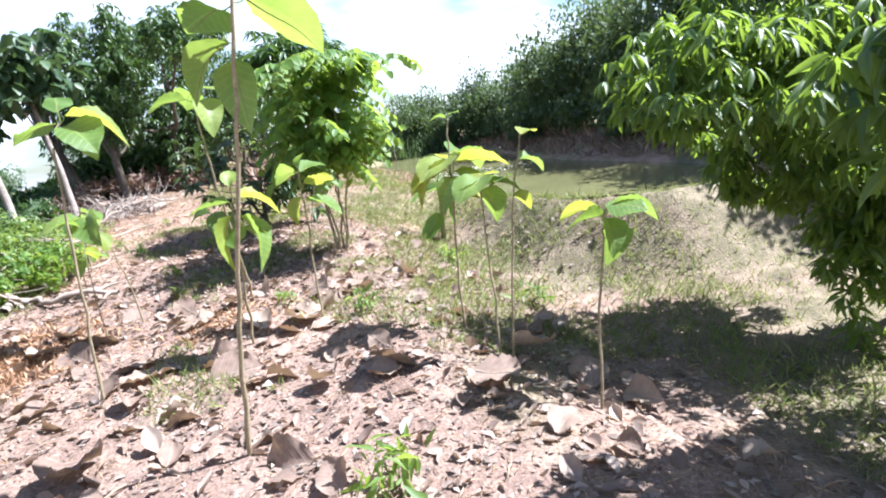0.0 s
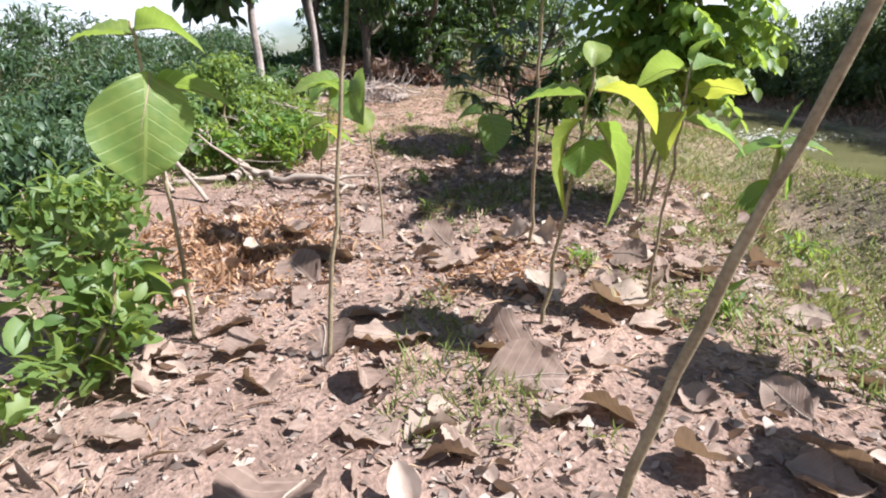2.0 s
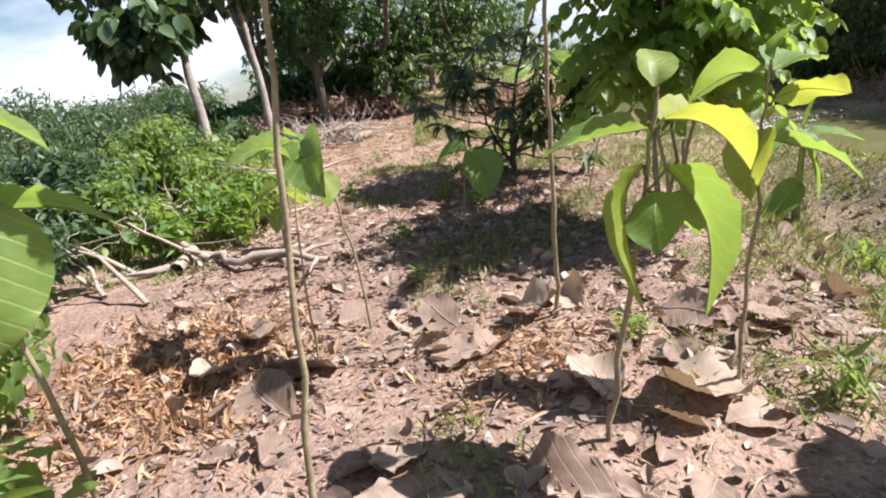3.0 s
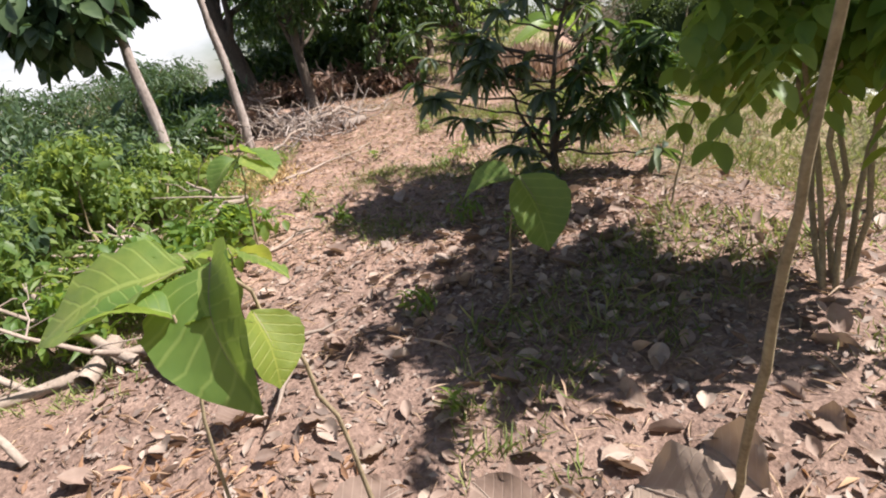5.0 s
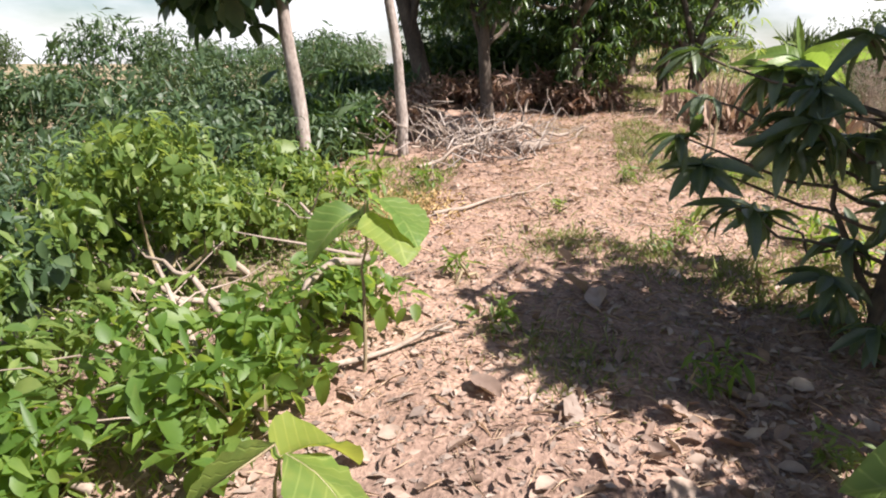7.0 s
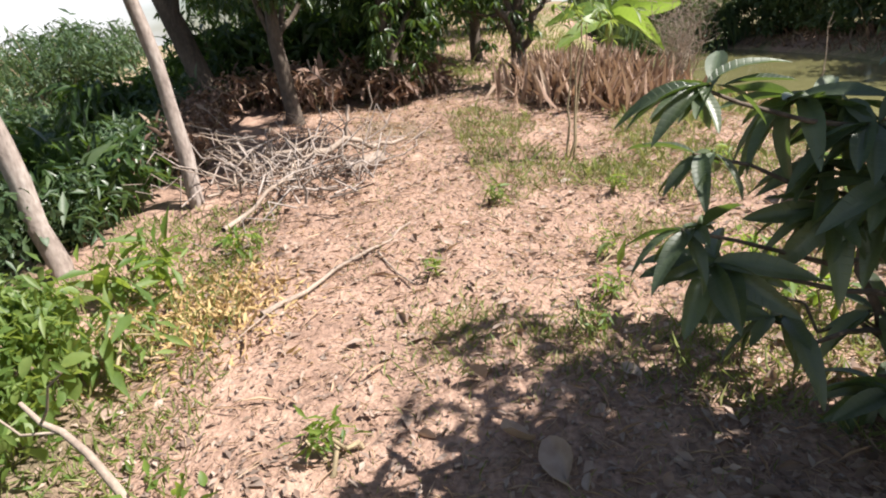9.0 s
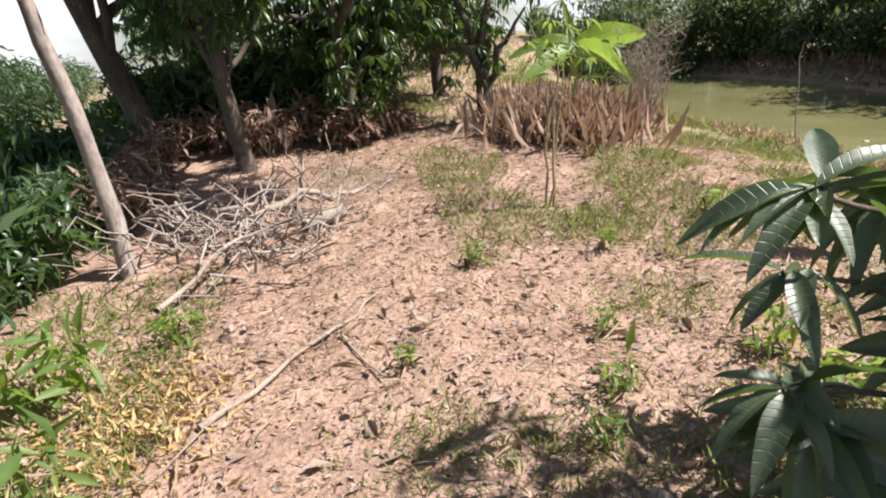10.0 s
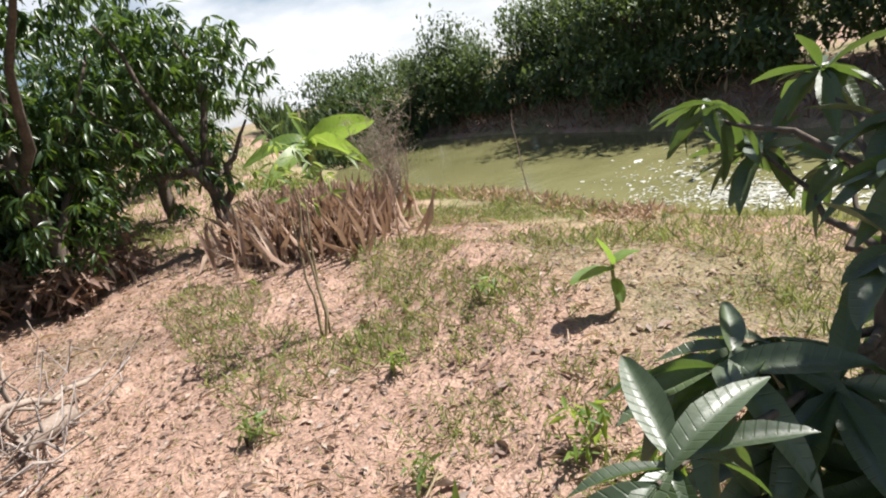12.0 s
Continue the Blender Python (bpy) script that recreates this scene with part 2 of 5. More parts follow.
DEAD_LEAF = leaf_material("dead_leaf", (0.15, 0.10, 0.078), (0.29, 0.205, 0.158), (0.44, 0.345, 0.27), (0.36, 0.22, 0.10), 0.22, 0.7, False, 0.4, 0.16)
YELLOW_STRAW = leaf_material("yellow_straw", (0.30, 0.19, 0.08), (0.48, 0.33, 0.15), (0.62, 0.48, 0.24), (0.5, 0.34, 0.12), 0.25, 0.7)
CORN = leaf_material("withered_corn", (0.17, 0.105, 0.075), (0.33, 0.22, 0.16), (0.52, 0.40, 0.30), (0.36, 0.22, 0.12), 0.25, 0.75)
WITHERED = leaf_material("withered_blades", (0.11, 0.065, 0.05), (0.24, 0.155, 0.115), (0.42, 0.32, 0.23), (0.3, 0.17, 0.09), 0.2, 0.75)
ASHEN = leaf_material("ashen_litter", (0.115, 0.085, 0.07), (0.24, 0.18, 0.148), (0.46, 0.38, 0.32), (0.28, 0.2, 0.12), 0.2, 0.7)
SCUM_GLINT = leaf_material("scum_and_glints", (0.3, 0.3, 0.22), (0.5, 0.5, 0.42), (0.75, 0.75, 0.68), (0.4, 0.4, 0.3), 0.1, 0.4)
RUST = leaf_material("rusty_fronds", (0.20, 0.11, 0.065), (0.38, 0.22, 0.125), (0.56, 0.38, 0.23), (0.5, 0.24, 0.08), 0.25, 0.7)
STEM = rough_material("green_brown_stem", [(0.3, (0.16, 0.12, 0.07)), (0.55, (0.30, 0.24, 0.15)), (0.75, (0.40, 0.35, 0.22))], 18, 90, 0.8, 0.004)
BARK_PALE = rough_material("pale_bark", [(0.3, (0.13, 0.10, 0.085)), (0.5, (0.30, 0.25, 0.22)), (0.72, (0.46, 0.41, 0.37))], 7, 45, 0.9, 0.012, (1, 1, 0.5))
BARK_DARK = rough_material("dark_bark", [(0.3, (0.05, 0.04, 0.033)), (0.55, (0.12, 0.095, 0.075)), (0.75, (0.20, 0.16, 0.13))], 9, 50, 0.95, 0.015, (1, 1, 0.4))
DEADWOOD = rough_material("weathered_wood", [(0.3, (0.20, 0.155, 0.125)), (0.55, (0.33, 0.265, 0.215)), (0.75, (0.45, 0.38, 0.32))], 10, 70, 0.9, 0.006)
BANANA_STEM = rough_material("banana_stem", [(0.3, (0.16, 0.15, 0.06)), (0.55, (0.28, 0.28, 0.11)), (0.8, (0.42, 0.36, 0.2))], 12, 60, 0.6, 0.004)


# ---- building tools ----
rng = np.random.default_rng(7)


class Geo:
    """Vertices and faces gathered for one mesh."""

    def __init__(self):
        self.v, self.f, self.count = [], [], 0

    def add(self, verts, faces):
        verts = np.asarray(verts, float)
        self.v.append(verts)
        self.f.extend((np.asarray(faces) + self.count).tolist())
        self.count += len(verts)
        return self

    def mesh(self, name, mat, smooth=True):
        me = bpy.data.meshes.new(name)
        me.from_pydata(np.concatenate(self.v).tolist(), [], self.f)
        me.materials.append(mat)
        if smooth:
            me.polygons.foreach_set("use_smooth", np.ones(len(me.polygons), bool))
        me.update()
        return me


def part(name, geo, mat, parent, label=""):
    ob = new(name, geo if isinstance(geo, bpy.types.Mesh) else geo.mesh(name, mat))
    ob.parent = parent
    return tagged(ob, label) if label else ob


def tube(points, radii, sides=7, caps=True, wobble=0.0):
    """A tapered, bent round bar along points."""
    p = np.asarray(points, float)
    r = np.broadcast_to(np.asarray(radii, float), (len(p),)) if np.ndim(radii) else np.full(len(p), radii)
    d = np.gradient(p, axis=0)
    d /= np.linalg.norm(d, axis=1, keepdims=True) + 1e-9
    ref = np.where(np.abs(d[:, 2:3]) > 0.9, [[1.0, 0, 0]], [[0, 0, 1.0]])
    u = np.cross(d, ref)
    u /= np.linalg.norm(u, axis=1, keepdims=True) + 1e-9
    w = np.cross(d, u)
    a = np.linspace(0, 2 * np.pi, sides, endpoint=False)
    ring = u[:, None] * np.cos(a)[None, :, None] + w[:, None] * np.sin(a)[None, :, None]
    rad = r[:, None, None] * (1 + wobble * rng.normal(size=(len(p), sides, 1)))
    v = (p[:, None] + ring * rad).reshape(-1, 3)
    f = [(i * sides + j, i * sides + (j + 1) % sides, (i + 1) * sides + (j + 1) % sides, (i + 1) * sides + j)
         for i in range(len(p) - 1) for j in range(sides)]
    return v, f


def bend(a, b, n=6, sway=0.03, sag=0.0):
    """A wavering line from a to b."""
    t = np.linspace(0, 1, n)[:, None]
    p = np.asarray(a, float) * (1 - t) + np.asarray(b, float) * t
    off = rng.normal(size=(n, 3)) * sway
    off[0] = off[-1] = 0
    p = p + off
    p[:, 2] -= sag * (4 * t * (1 - t))[:, 0]
    return p


def blade(rows, widths, fold=0.25, droop=0.3, ripple=0.0, cols=2, seed=0):
    """A leaf of length 1 along +y and of the given half widths: (verts, faces). Folded up along its midrib, tip drooping."""
    g = np.random.default_rng(seed)
    v, f, k = [], [], 2 * cols + 1
    for t, w in zip(rows, widths):
        for c in range(-cols, cols + 1):
            s = c / cols
            z = abs(s) * w * fold - droop * t * t + ripple * (g.normal() if abs(c) == cols else 0.15 * g.normal())
            v.append((s * w, t, z))
    for i in range(len(rows) - 1):
        for c in range(k - 1):
            f.append((i * k + c, i * k + c + 1, (i + 1) * k + c + 1, (i + 1) * k + c))
    return np.array(v), np.array(f)


LANCE = blade((0, 0.15, 0.4, 0.7, 1), (0.012, 0.085, 0.125, 0.09, 0.006), 0.5, 0.3, 0.0, 1)
LANCE_FINE = [blade((0, 0.08, 0.2, 0.35, 0.5, 0.65, 0.8, 0.92, 1), (0.01, 0.05, 0.10, 0.13, 0.14, 0.125, 0.09, 0.05, 0.004), 0.55, d, 0.008, 2, k)
              for k, d in enumerate((0.15, 0.35, 0.6, 0.25))]
KITE = (np.array([(0, 0, 0), (0.22, 0.45, 0.05), (0, 1, -0.15), (-0.22, 0.45, 0.05), (0, 0.45, -0.02)]),
        np.array([(0, 1, 4), (1, 2, 4), (2, 3, 4), (3, 0, 4)]))
SLIM = (KITE[0] * (0.55, 1, 1), KITE[1])
OVAL = blade((0, 0.2, 0.5, 0.8, 1), (0.02, 0.24, 0.30, 0.20, 0.01), 0.3, 0.25, 0.0, 1)


def turns(d, up=None, roll=0.0):
    """Matrices that carry a leaf's +y along the directions d."""
    d = np.asarray(d, float)
    d = d / (np.linalg.norm(d, axis=1, keepdims=True) + 1e-9)
    up = np.tile((0.0, 0, 1), (len(d), 1)) if up is None else up
    side = np.cross(d, up + 1e-3)
    side /= np.linalg.norm(side, axis=1, keepdims=True) + 1e-9
    top = np.cross(side, d)
    roll = np.broadcast_to(roll, (len(d),))[:, None]
    s2 = side * np.cos(roll) + top * np.sin(roll)
    t2 = top * np.cos(roll) - side * np.sin(roll)
    return np.stack([s2, d, t2], -1)


def scatter(geo, leaf, places, d, size, roll=0.0, up=None):
    """Adds one leaf at each place, along each direction."""
    places = np.asarray(places, float)
    if not len(places):
        return geo
    m = turns(d, up, roll) * np.broadcast_to(size, (len(places),))[:, None, None]
    v = np.einsum("nij,kj->nki", m, leaf[0]) + places[:, None]
    k = len(leaf[0])
    f = (leaf[1][None] + (np.arange(len(places)) * k)[:, None, None]).reshape(-1, leaf[1].shape[1])
    return geo.add(v.reshape(-1, 3), f)


def ball(n):
    p = rng.normal(size=(n, 3))
    return p / np.linalg.norm(p, axis=1, keepdims=True)


def whorls(geo, leaf, centres, per, size, droop=0.5, spread=0.3):
    """Bunches of leaves that radiate from twig ends and hang."""
    c = np.repeat(centres, per, axis=0)
    a = rng.uniform(0, 2 * np.pi, len(c))
    d = np.stack([np.cos(a), np.sin(a), rng.normal(-droop, spread, len(c))], -1)
    return scatter(geo, leaf, c + d * 0.02, d, size * rng.uniform(0.65, 1.2, len(c)), rng.normal(0, 0.5, len(c)))


# ---- land ----
SHORE = np.array([(5.0, 15.7), (4.72, 12.2), (4.75, 10.9), (4.65, 9.2), (4.36, 8.1), (4.45, 6.6), (4.55, 5.0), (4.4, 3.8), (4.7, 2.7), (5.5, 1.8), (6.4, 1.9), (7.1, 2.6),
                  (7.3, 4.6), (7.2, 6.6), (7.4, 8.6), (7.9, 10.8), (8.7, 14.8), (8.7, 18.4), (7.8, 19.6), (6.5, 19.2), (5.4, 17.5)])
WATER_Z = 0.33
SLOPE = math.tan(radians(5.0))


def from_shore(x, y):
    """Metres from the pond's edge; negative inside the pond."""
    p = np.stack([x, y], -1)
    best, inside = np.full(x.shape, 1e9), np.zeros(x.shape, bool)
    for a, b in zip(SHORE, np.roll(SHORE, -1, axis=0)):
        ab, ap = b - a, p - a
        t = np.clip((ap @ ab) / (ab @ ab), 0, 1)
        best = np.minimum(best, np.linalg.norm(ap - t[..., None] * ab, axis=-1))
        cross = (a[1] > y) != (b[1] > y)
        inside ^= cross & (x < (b[0] - a[0]) * (y - a[1]) / (b[1] - a[1] + 1e-12) + a[0])
    return np.where(inside, -best, best)


def ease(a, b, x):
    t = np.clip((x - a) / (b - a), 0, 1)
    return t * t * (3 - 2 * t)


def height(x, y):
    """The bank climbs gently along the path, falls to the pond on one side and to low land on the other."""
    x, y = np.asarray(x, float), np.asarray(y, float)
    s = from_shore(x, y)
    bank = SLOPE * np.clip(y, -14, 24) - 0.5 * ease(1.9, 4.0, x) * (1 - ease(4.2, 7.0, y)) - 0.18 * ease(2.0, 3.4, x) * ease(8.0, 10.0, y)
    k = ease(0.0, 1.0, s / (2.4 - 1.2 * (1 - ease(5.5, 7.5, y))))
    near = bank * k + (WATER_Z + 0.05) * (1 - k) - 0.07 * (1 - ease(0, 0.22, s))
    far = WATER_Z + 0.02 + np.clip(s, 0, 1.5) * 0.32
    side = ease(5.7, 6.9, x) * ease(0.4, 3.0, y)
    z = near * (1 - side) + far * side
    z = np.where(s < 0, WATER_Z - 0.05 + np.maximum(s, -1.5) * 0.5, z)
    z = z - 1.5 * ease(-2.0, -5.5, x)
    bump = 0.022 * np.sin(x * 3.1 + 1.3 * np.sin(y * 1.7)) * np.sin(y * 2.7 + np.sin(x * 2.3)) + 0.012 * np.sin(x * 9.7 + y * 3.1) * np.sin(y * 11.3 - x * 4.0)
    bump = bump + 0.008 * np.sin(x * 23.0 + 2 * np.sin(y * 17.0)) * np.sin(y * 27.0 + x * 6.0)
    far_out = ease(25, 90, np.hypot(x, y - 5))
    return (z + bump) * (1 - far_out) - 0.6 * far_out


def at(x, y, dz=0.0):
    """A place on the ground, from metres along the climbing path."""
    y = y * math.cos(radians(5.0))
    return np.array([x, y, float(height(x, y)) + dz])


def lift(p):
    """A place given square to the climbing path, as an upright place."""
    c, s = math.cos(radians(5.0)), math.sin(radians(5.0))
    return np.array([p[0], p[1] * c - p[2] * s, p[1] * s + p[2] * c])


def stretch(lo, hi, step, reach):
    mid = np.arange(lo, hi, step)
    out, s, a, b = [], step, lo, mid[-1]
    low, high = [], []
    while b < reach:
        s *= 1.28
        a, b = a - s, b + s
        low.append(a)
        high.append(b)
    return np.array(low[::-1] + mid.tolist() + high)


gx, gy = stretch(-5, 11, 0.1, 900), stretch(-6, 19, 0.1, 900)
X, Y = np.meshgrid(gx, gy)
Z = height(X, Y)
nx = len(gx)
gf = [(j * nx + i, j * nx + i + 1, (j + 1) * nx + i + 1, (j + 1) * nx + i) for j in range(len(gy) - 1) for i in range(nx - 1)]
ground = new("ground", Geo().add(np.stack([X, Y, Z], -1).reshape(-1, 3), gf).mesh("ground", EARTH))
tagged(ground, "dry reddish earth bank with patches of thin grass", "ground", kind="structure")
wx, wy = np.meshgrid(np.linspace(4.0, 10.2, 63), np.linspace(1.0, 21.0, 201))
wet = from_shore(wx, wy) < 0.16
wf = [(j * 63 + i, j * 63 + i + 1, (j + 1) * 63 + i + 1, (j + 1) * 63 + i) for j in range(200) for i in range(62) if wet[j:j + 2, i:i + 2].all()]
water = new("water", Geo().add(np.stack([wx, wy, np.full(wx.shape, WATER_Z)], -1).reshape(-1, 3), wf).mesh("water", WATER))
tagged(water, "still murky olive-green pond water", "water", kind="structure")


# ---- plants ----
MANGO_MESH = [Geo().add(*b).mesh("leaf", MANGO_LEAF) for b in LANCE_FINE]


def ribbed(widths, fold, droop, rp, curl, seed):
    """A withered broad leaf: side ribs, curled edges and tip."""
    rows = np.linspace(0, 1, 15)
    v, f = blade(rows, np.interp(rows, np.linspace(0, 1, len(widths)), widths), fold, droop, rp, 4, seed)
    g = np.random.default_rng(seed)
    edge = np.abs(v[:, 0]) / 0.4
    v[:, 2] += 0.016 * np.sin(2 * np.pi * 8 * (v[:, 1] - 0.5 * np.abs(v[:, 0]))) * np.clip(edge * 2, 0, 1)
    v[:, 2] += curl * edge ** 2 * (0.5 + 0.5 * np.sin(5 * v[:, 1] + seed)) + 0.03 * np.sin(9 * v[:, 0] + 6 * v[:, 1] + seed)
    v[:, 0] += 0.06 * np.sin(3.0 * v[:, 1] + seed)
    return v, f


DEAD_MESH = [Geo().add(*ribbed((0.06, 0.30, 0.40, 0.41, 0.36, 0.24, 0.01), fo, d, rp, cu, 40 + k)).mesh("dead_leaf", DEAD_LEAF)
             for k, (fo, d, rp, cu) in enumerate(((0.1, 0.03, 0.03, 0.16), (0.25, 0.1, 0.035, 0.22), (0.0, -0.1, 0.03, 0.12), (0.45, 0.1, 0.03, 0.2), (0.15, -0.25, 0.035, 0.26)))]


BROAD_RIBBED = [ribbed((0.05, 0.30, 0.42, 0.44, 0.40, 0.28, 0.01), fo, d, 0.010, cu, 60 + k)
                for k, (fo, d, cu) in enumerate(((0.25, 0.35, 0.05), (0.4, 0.6, 0.08), (0.12, 0.2, -0.05), (0.35, 0.9, 0.06)))]
BROAD_MESH = [Geo().add(*q).mesh("leaf", SAPLING_LEAF) for q in BROAD_RIBBED]
BROAD_YELLOW = [Geo().add(*q).mesh("leaf", YELLOW_LEAF) for q in BROAD_RIBBED]
MIDRIB = [Geo().add(*tube(q[0][4::9] - (0, 0, 0.006), np.linspace(0.012, 0.003, 15), 5)).mesh("midrib", STEM) for q in BROAD_RIBBED]


def place_leaf(name, mesh, parent, where, d, size, roll=0.0, label=""):
    m = turns(np.array([d], float), None, roll)[0]
    ob = new(name, mesh)
    ob.parent = parent
    ob.matrix_local = Matrix.LocRotScale(Vector(where), Matrix(m.tolist()).to_quaternion(), Vector((size, size, size)))
    return tagged(ob, label) if label else ob


def sapling(base, bends, radius, leaves, label, square=lift):
    """A young broad-leaved tree: a thin bare stem and a few large leaves. leaves: (where, direction, size, shape, yellow)."""
    root = new("sapling")
    root.location = at(*base)
    o = np.array(root.location)
    pts = [(0, 0, -0.03)] + [tuple(square(b) - o) for b in bends]
    fine = []
    for a, b in zip(pts, pts[1:]):
        fine.extend(bend(a, b, 5, 0.006)[:-1])
    fine.append(pts[-1])
    part("stem", Geo().add(*tube(fine, np.linspace(radius, radius * 0.45, len(fine)), 7, wobble=0.06)), STEM, root)
    for where, d, size, shape, yellow in leaves:
        w = square(where) - o
        near = min(fine, key=lambda q: abs(q[2] - w[2] + 0.04))
        if np.linalg.norm(np.array(near) - w) > 0.03:
            part("leaf_stalk", Geo().add(*tube(bend(near, w, 5, 0.004, 0.01), 0.0035, 5)), SAPLING_LEAF, root)
        leaf = place_leaf("leaf", (BROAD_YELLOW if yellow else BROAD_MESH)[shape], root, w, d, size * 1.09, rng.normal(0, 0.25))
        part("midrib", MIDRIB[shape], None, leaf)
    return tagged(root, label, "sapling", "young broad-leaved trees")


SAPLING_LABEL = "young tree with a thin bare stem and large round leaves"
sapling((0.88, -0.80), [(0.96, -0.92, 0.5), (1.05, -1.03, 1.0), (1.15, -1.14, 1.5), (1.24, -1.22, 2.0), (1.28, -1.24, 2.25)], 0.014,
        [((1.30, -1.20, 2.02), (0.75, 0.35, -0.3), 0.33, 0, 0), ((1.20, -1.18, 1.86), (-0.75, 0.4, -0.2), 0.25, 1, 0),
         ((1.20, -1.2, 1.98), (-0.5, 0.8, 0.1), 0.26, 2, 0), ((1.28, -1.22, 2.2), (0.5, 0.6, 0.3), 0.24, 0, 0),
         ((1.20, -1.18, 1.78), (-0.2, 0.7, -0.6), 0.2, 3, 0), ((1.26, -1.22, 2.1), (-0.8, -0.1, 0.1), 0.24, 0, 0)],
        "tall leaning sapling with a knotty stem and broad leaves", np.array)
sapling((0.02, 0.22), [(0.05, 0.23, 0.46), (0.10, 0.24, 1.0), (0.15, 0.25, 1.58), (0.22, 0.27, 1.72)], 0.011,
        [((0.20, 0.26, 1.72), (-0.8, 0.1, -0.1), 0.24, 2, 0), ((0.24, 0.26, 1.70), (0.5, -0.7, -0.3), 0.26, 0, 0),
         ((0.25, 0.28, 1.76), (0.9, 0.1, -0.1), 0.28, 1, 1), ((0.24, 0.28, 1.68), (0.6, 0.5, -0.7), 0.20, 0, 0),
         ((0.22, 0.27, 1.78), (-0.1, 0.6, 0.6), 0.16, 2, 0)], SAPLING_LABEL)
sapling((0.06, 1.72), [(0.04, 1.66, 0.5), (-0.02, 1.56, 0.9), (-0.10, 1.46, 1.12)], 0.008,
        [((-0.14, 1.44, 1.12), (-0.85, -0.3, 0.0), 0.27, 0, 0), ((-0.10, 1.42, 1.12), (0.1, -0.8, -0.25), 0.25, 1, 0),
         ((-0.14, 1.48, 1.12), (-0.6, 0.6, 0.0), 0.2, 2, 0), ((-0.06, 1.50, 0.98), (0.35, -0.4, -0.6), 0.15, 0, 1)], SAPLING_LABEL, np.array)
sapling((-0.78, 3.95), [(-0.76, 3.92, 0.7), (-0.72, 3.86, 1.05)], 0.008,
        [((-0.70, 3.86, 1.06), (0.7, -0.4, -0.1), 0.25, 0, 0), ((-0.66, 3.80, 1.02), (0.6, -0.6, -0.2), 0.24, 2, 0),
         ((-0.74, 3.84, 1.02), (-0.5, -0.6, -0.2), 0.2, 1, 0), ((-0.72, 3.88, 0.98), (-0.6, 0.5, -0.1), 0.18, 0, 0)], SAPLING_LABEL, np.array)
sapling((-0.16, 1.40), [(-0.15, 1.39, 0.5), (-0.13, 1.4, 0.95)], 0.006,
        [((-0.13, 1.4, 0.95), (-0.6, -0.2, 0.5), 0.13, 1, 0), ((-0.13, 1.4, 0.9), (0.6, 0.2, 0.2), 0.11, 0, 0)], SAPLING_LABEL)
sapling((0.98, 1.58), [(0.96, 1.44, 0.5), (0.925, 1.25, 1.0), (0.90, 1.10, 1.4), (0.89, 1.0, 1.72), (0.90, 0.97, 1.86)], 0.012,
        [((0.84, 1.0, 1.86), (-0.9, -0.1, 0.05), 0.25, 0, 0), ((0.92, 0.95, 1.84), (0.4, -0.6, -0.5), 0.24, 1, 0),
         ((0.93, 0.98, 1.92), (0.9, 0.1, 0.05), 0.26, 2, 0), ((0.89, 1.02, 1.9), (-0.2, 0.9, -0.1), 0.22, 0, 0),
         ((0.90, 1.05, 1.55), (-0.8, 0.2, -0.4), 0.12, 1, 0)], SAPLING_LABEL, np.array)
sapling((0.95, 0.65), [(0.975, 0.53, 0.5), (1.01, 0.42, 0.95), (1.03, 0.38, 1.22)], 0.011,
        [((1.06, 0.38, 1.02), (0.6, -0.3, -0.7), 0.32, 1, 0), ((1.0, 0.40, 1.02), (-0.7, -0.05, -0.65), 0.27, 3, 1),
         ((1.0, 0.38, 1.12), (-0.9, 0.2, 0.1), 0.24, 0, 0), ((1.05, 0.39, 1.14), (0.9, 0.2, 0.0), 0.25, 1, 1),
         ((1.02, 0.38, 0.95), (-0.2, -0.6, -0.5), 0.16, 2, 0), ((1.03, 0.38, 1.22), (0.1, 0.3, 0.9), 0.12, 1, 0),
         ((1.04, 0.41, 0.94), (0.8, 0.5, -0.4), 0.20, 0, 0)],
        "young tree with drooping, partly yellowed broad leaves", np.array)
sapling((1.48, 0.83), [(1.49, 0.83, 0.5), (1.51, 0.82, 0.93), (1.51, 0.82, 1.19)], 0.009,
        [((1.52, 0.82, 0.95), (0.8, -0.4, -0.15), 0.26, 0, 0), ((1.49, 0.82, 0.98), (-0.5, -0.4, -0.5), 0.18, 1, 1),
         ((1.53, 0.82, 1.08), (0.9, 0.0, 0.1), 0.2, 2, 1), ((1.52, 0.82, 1.16), (0.7, 0.3, 0.3), 0.2, 0, 0),
         ((1.51, 0.84, 1.15), (-0.5, 0.7, 0.2), 0.2, 1, 0), ((1.51, 0.82, 1.19), (0.1, -0.1, 1), 0.1, 1, 0)], SAPLING_LABEL)
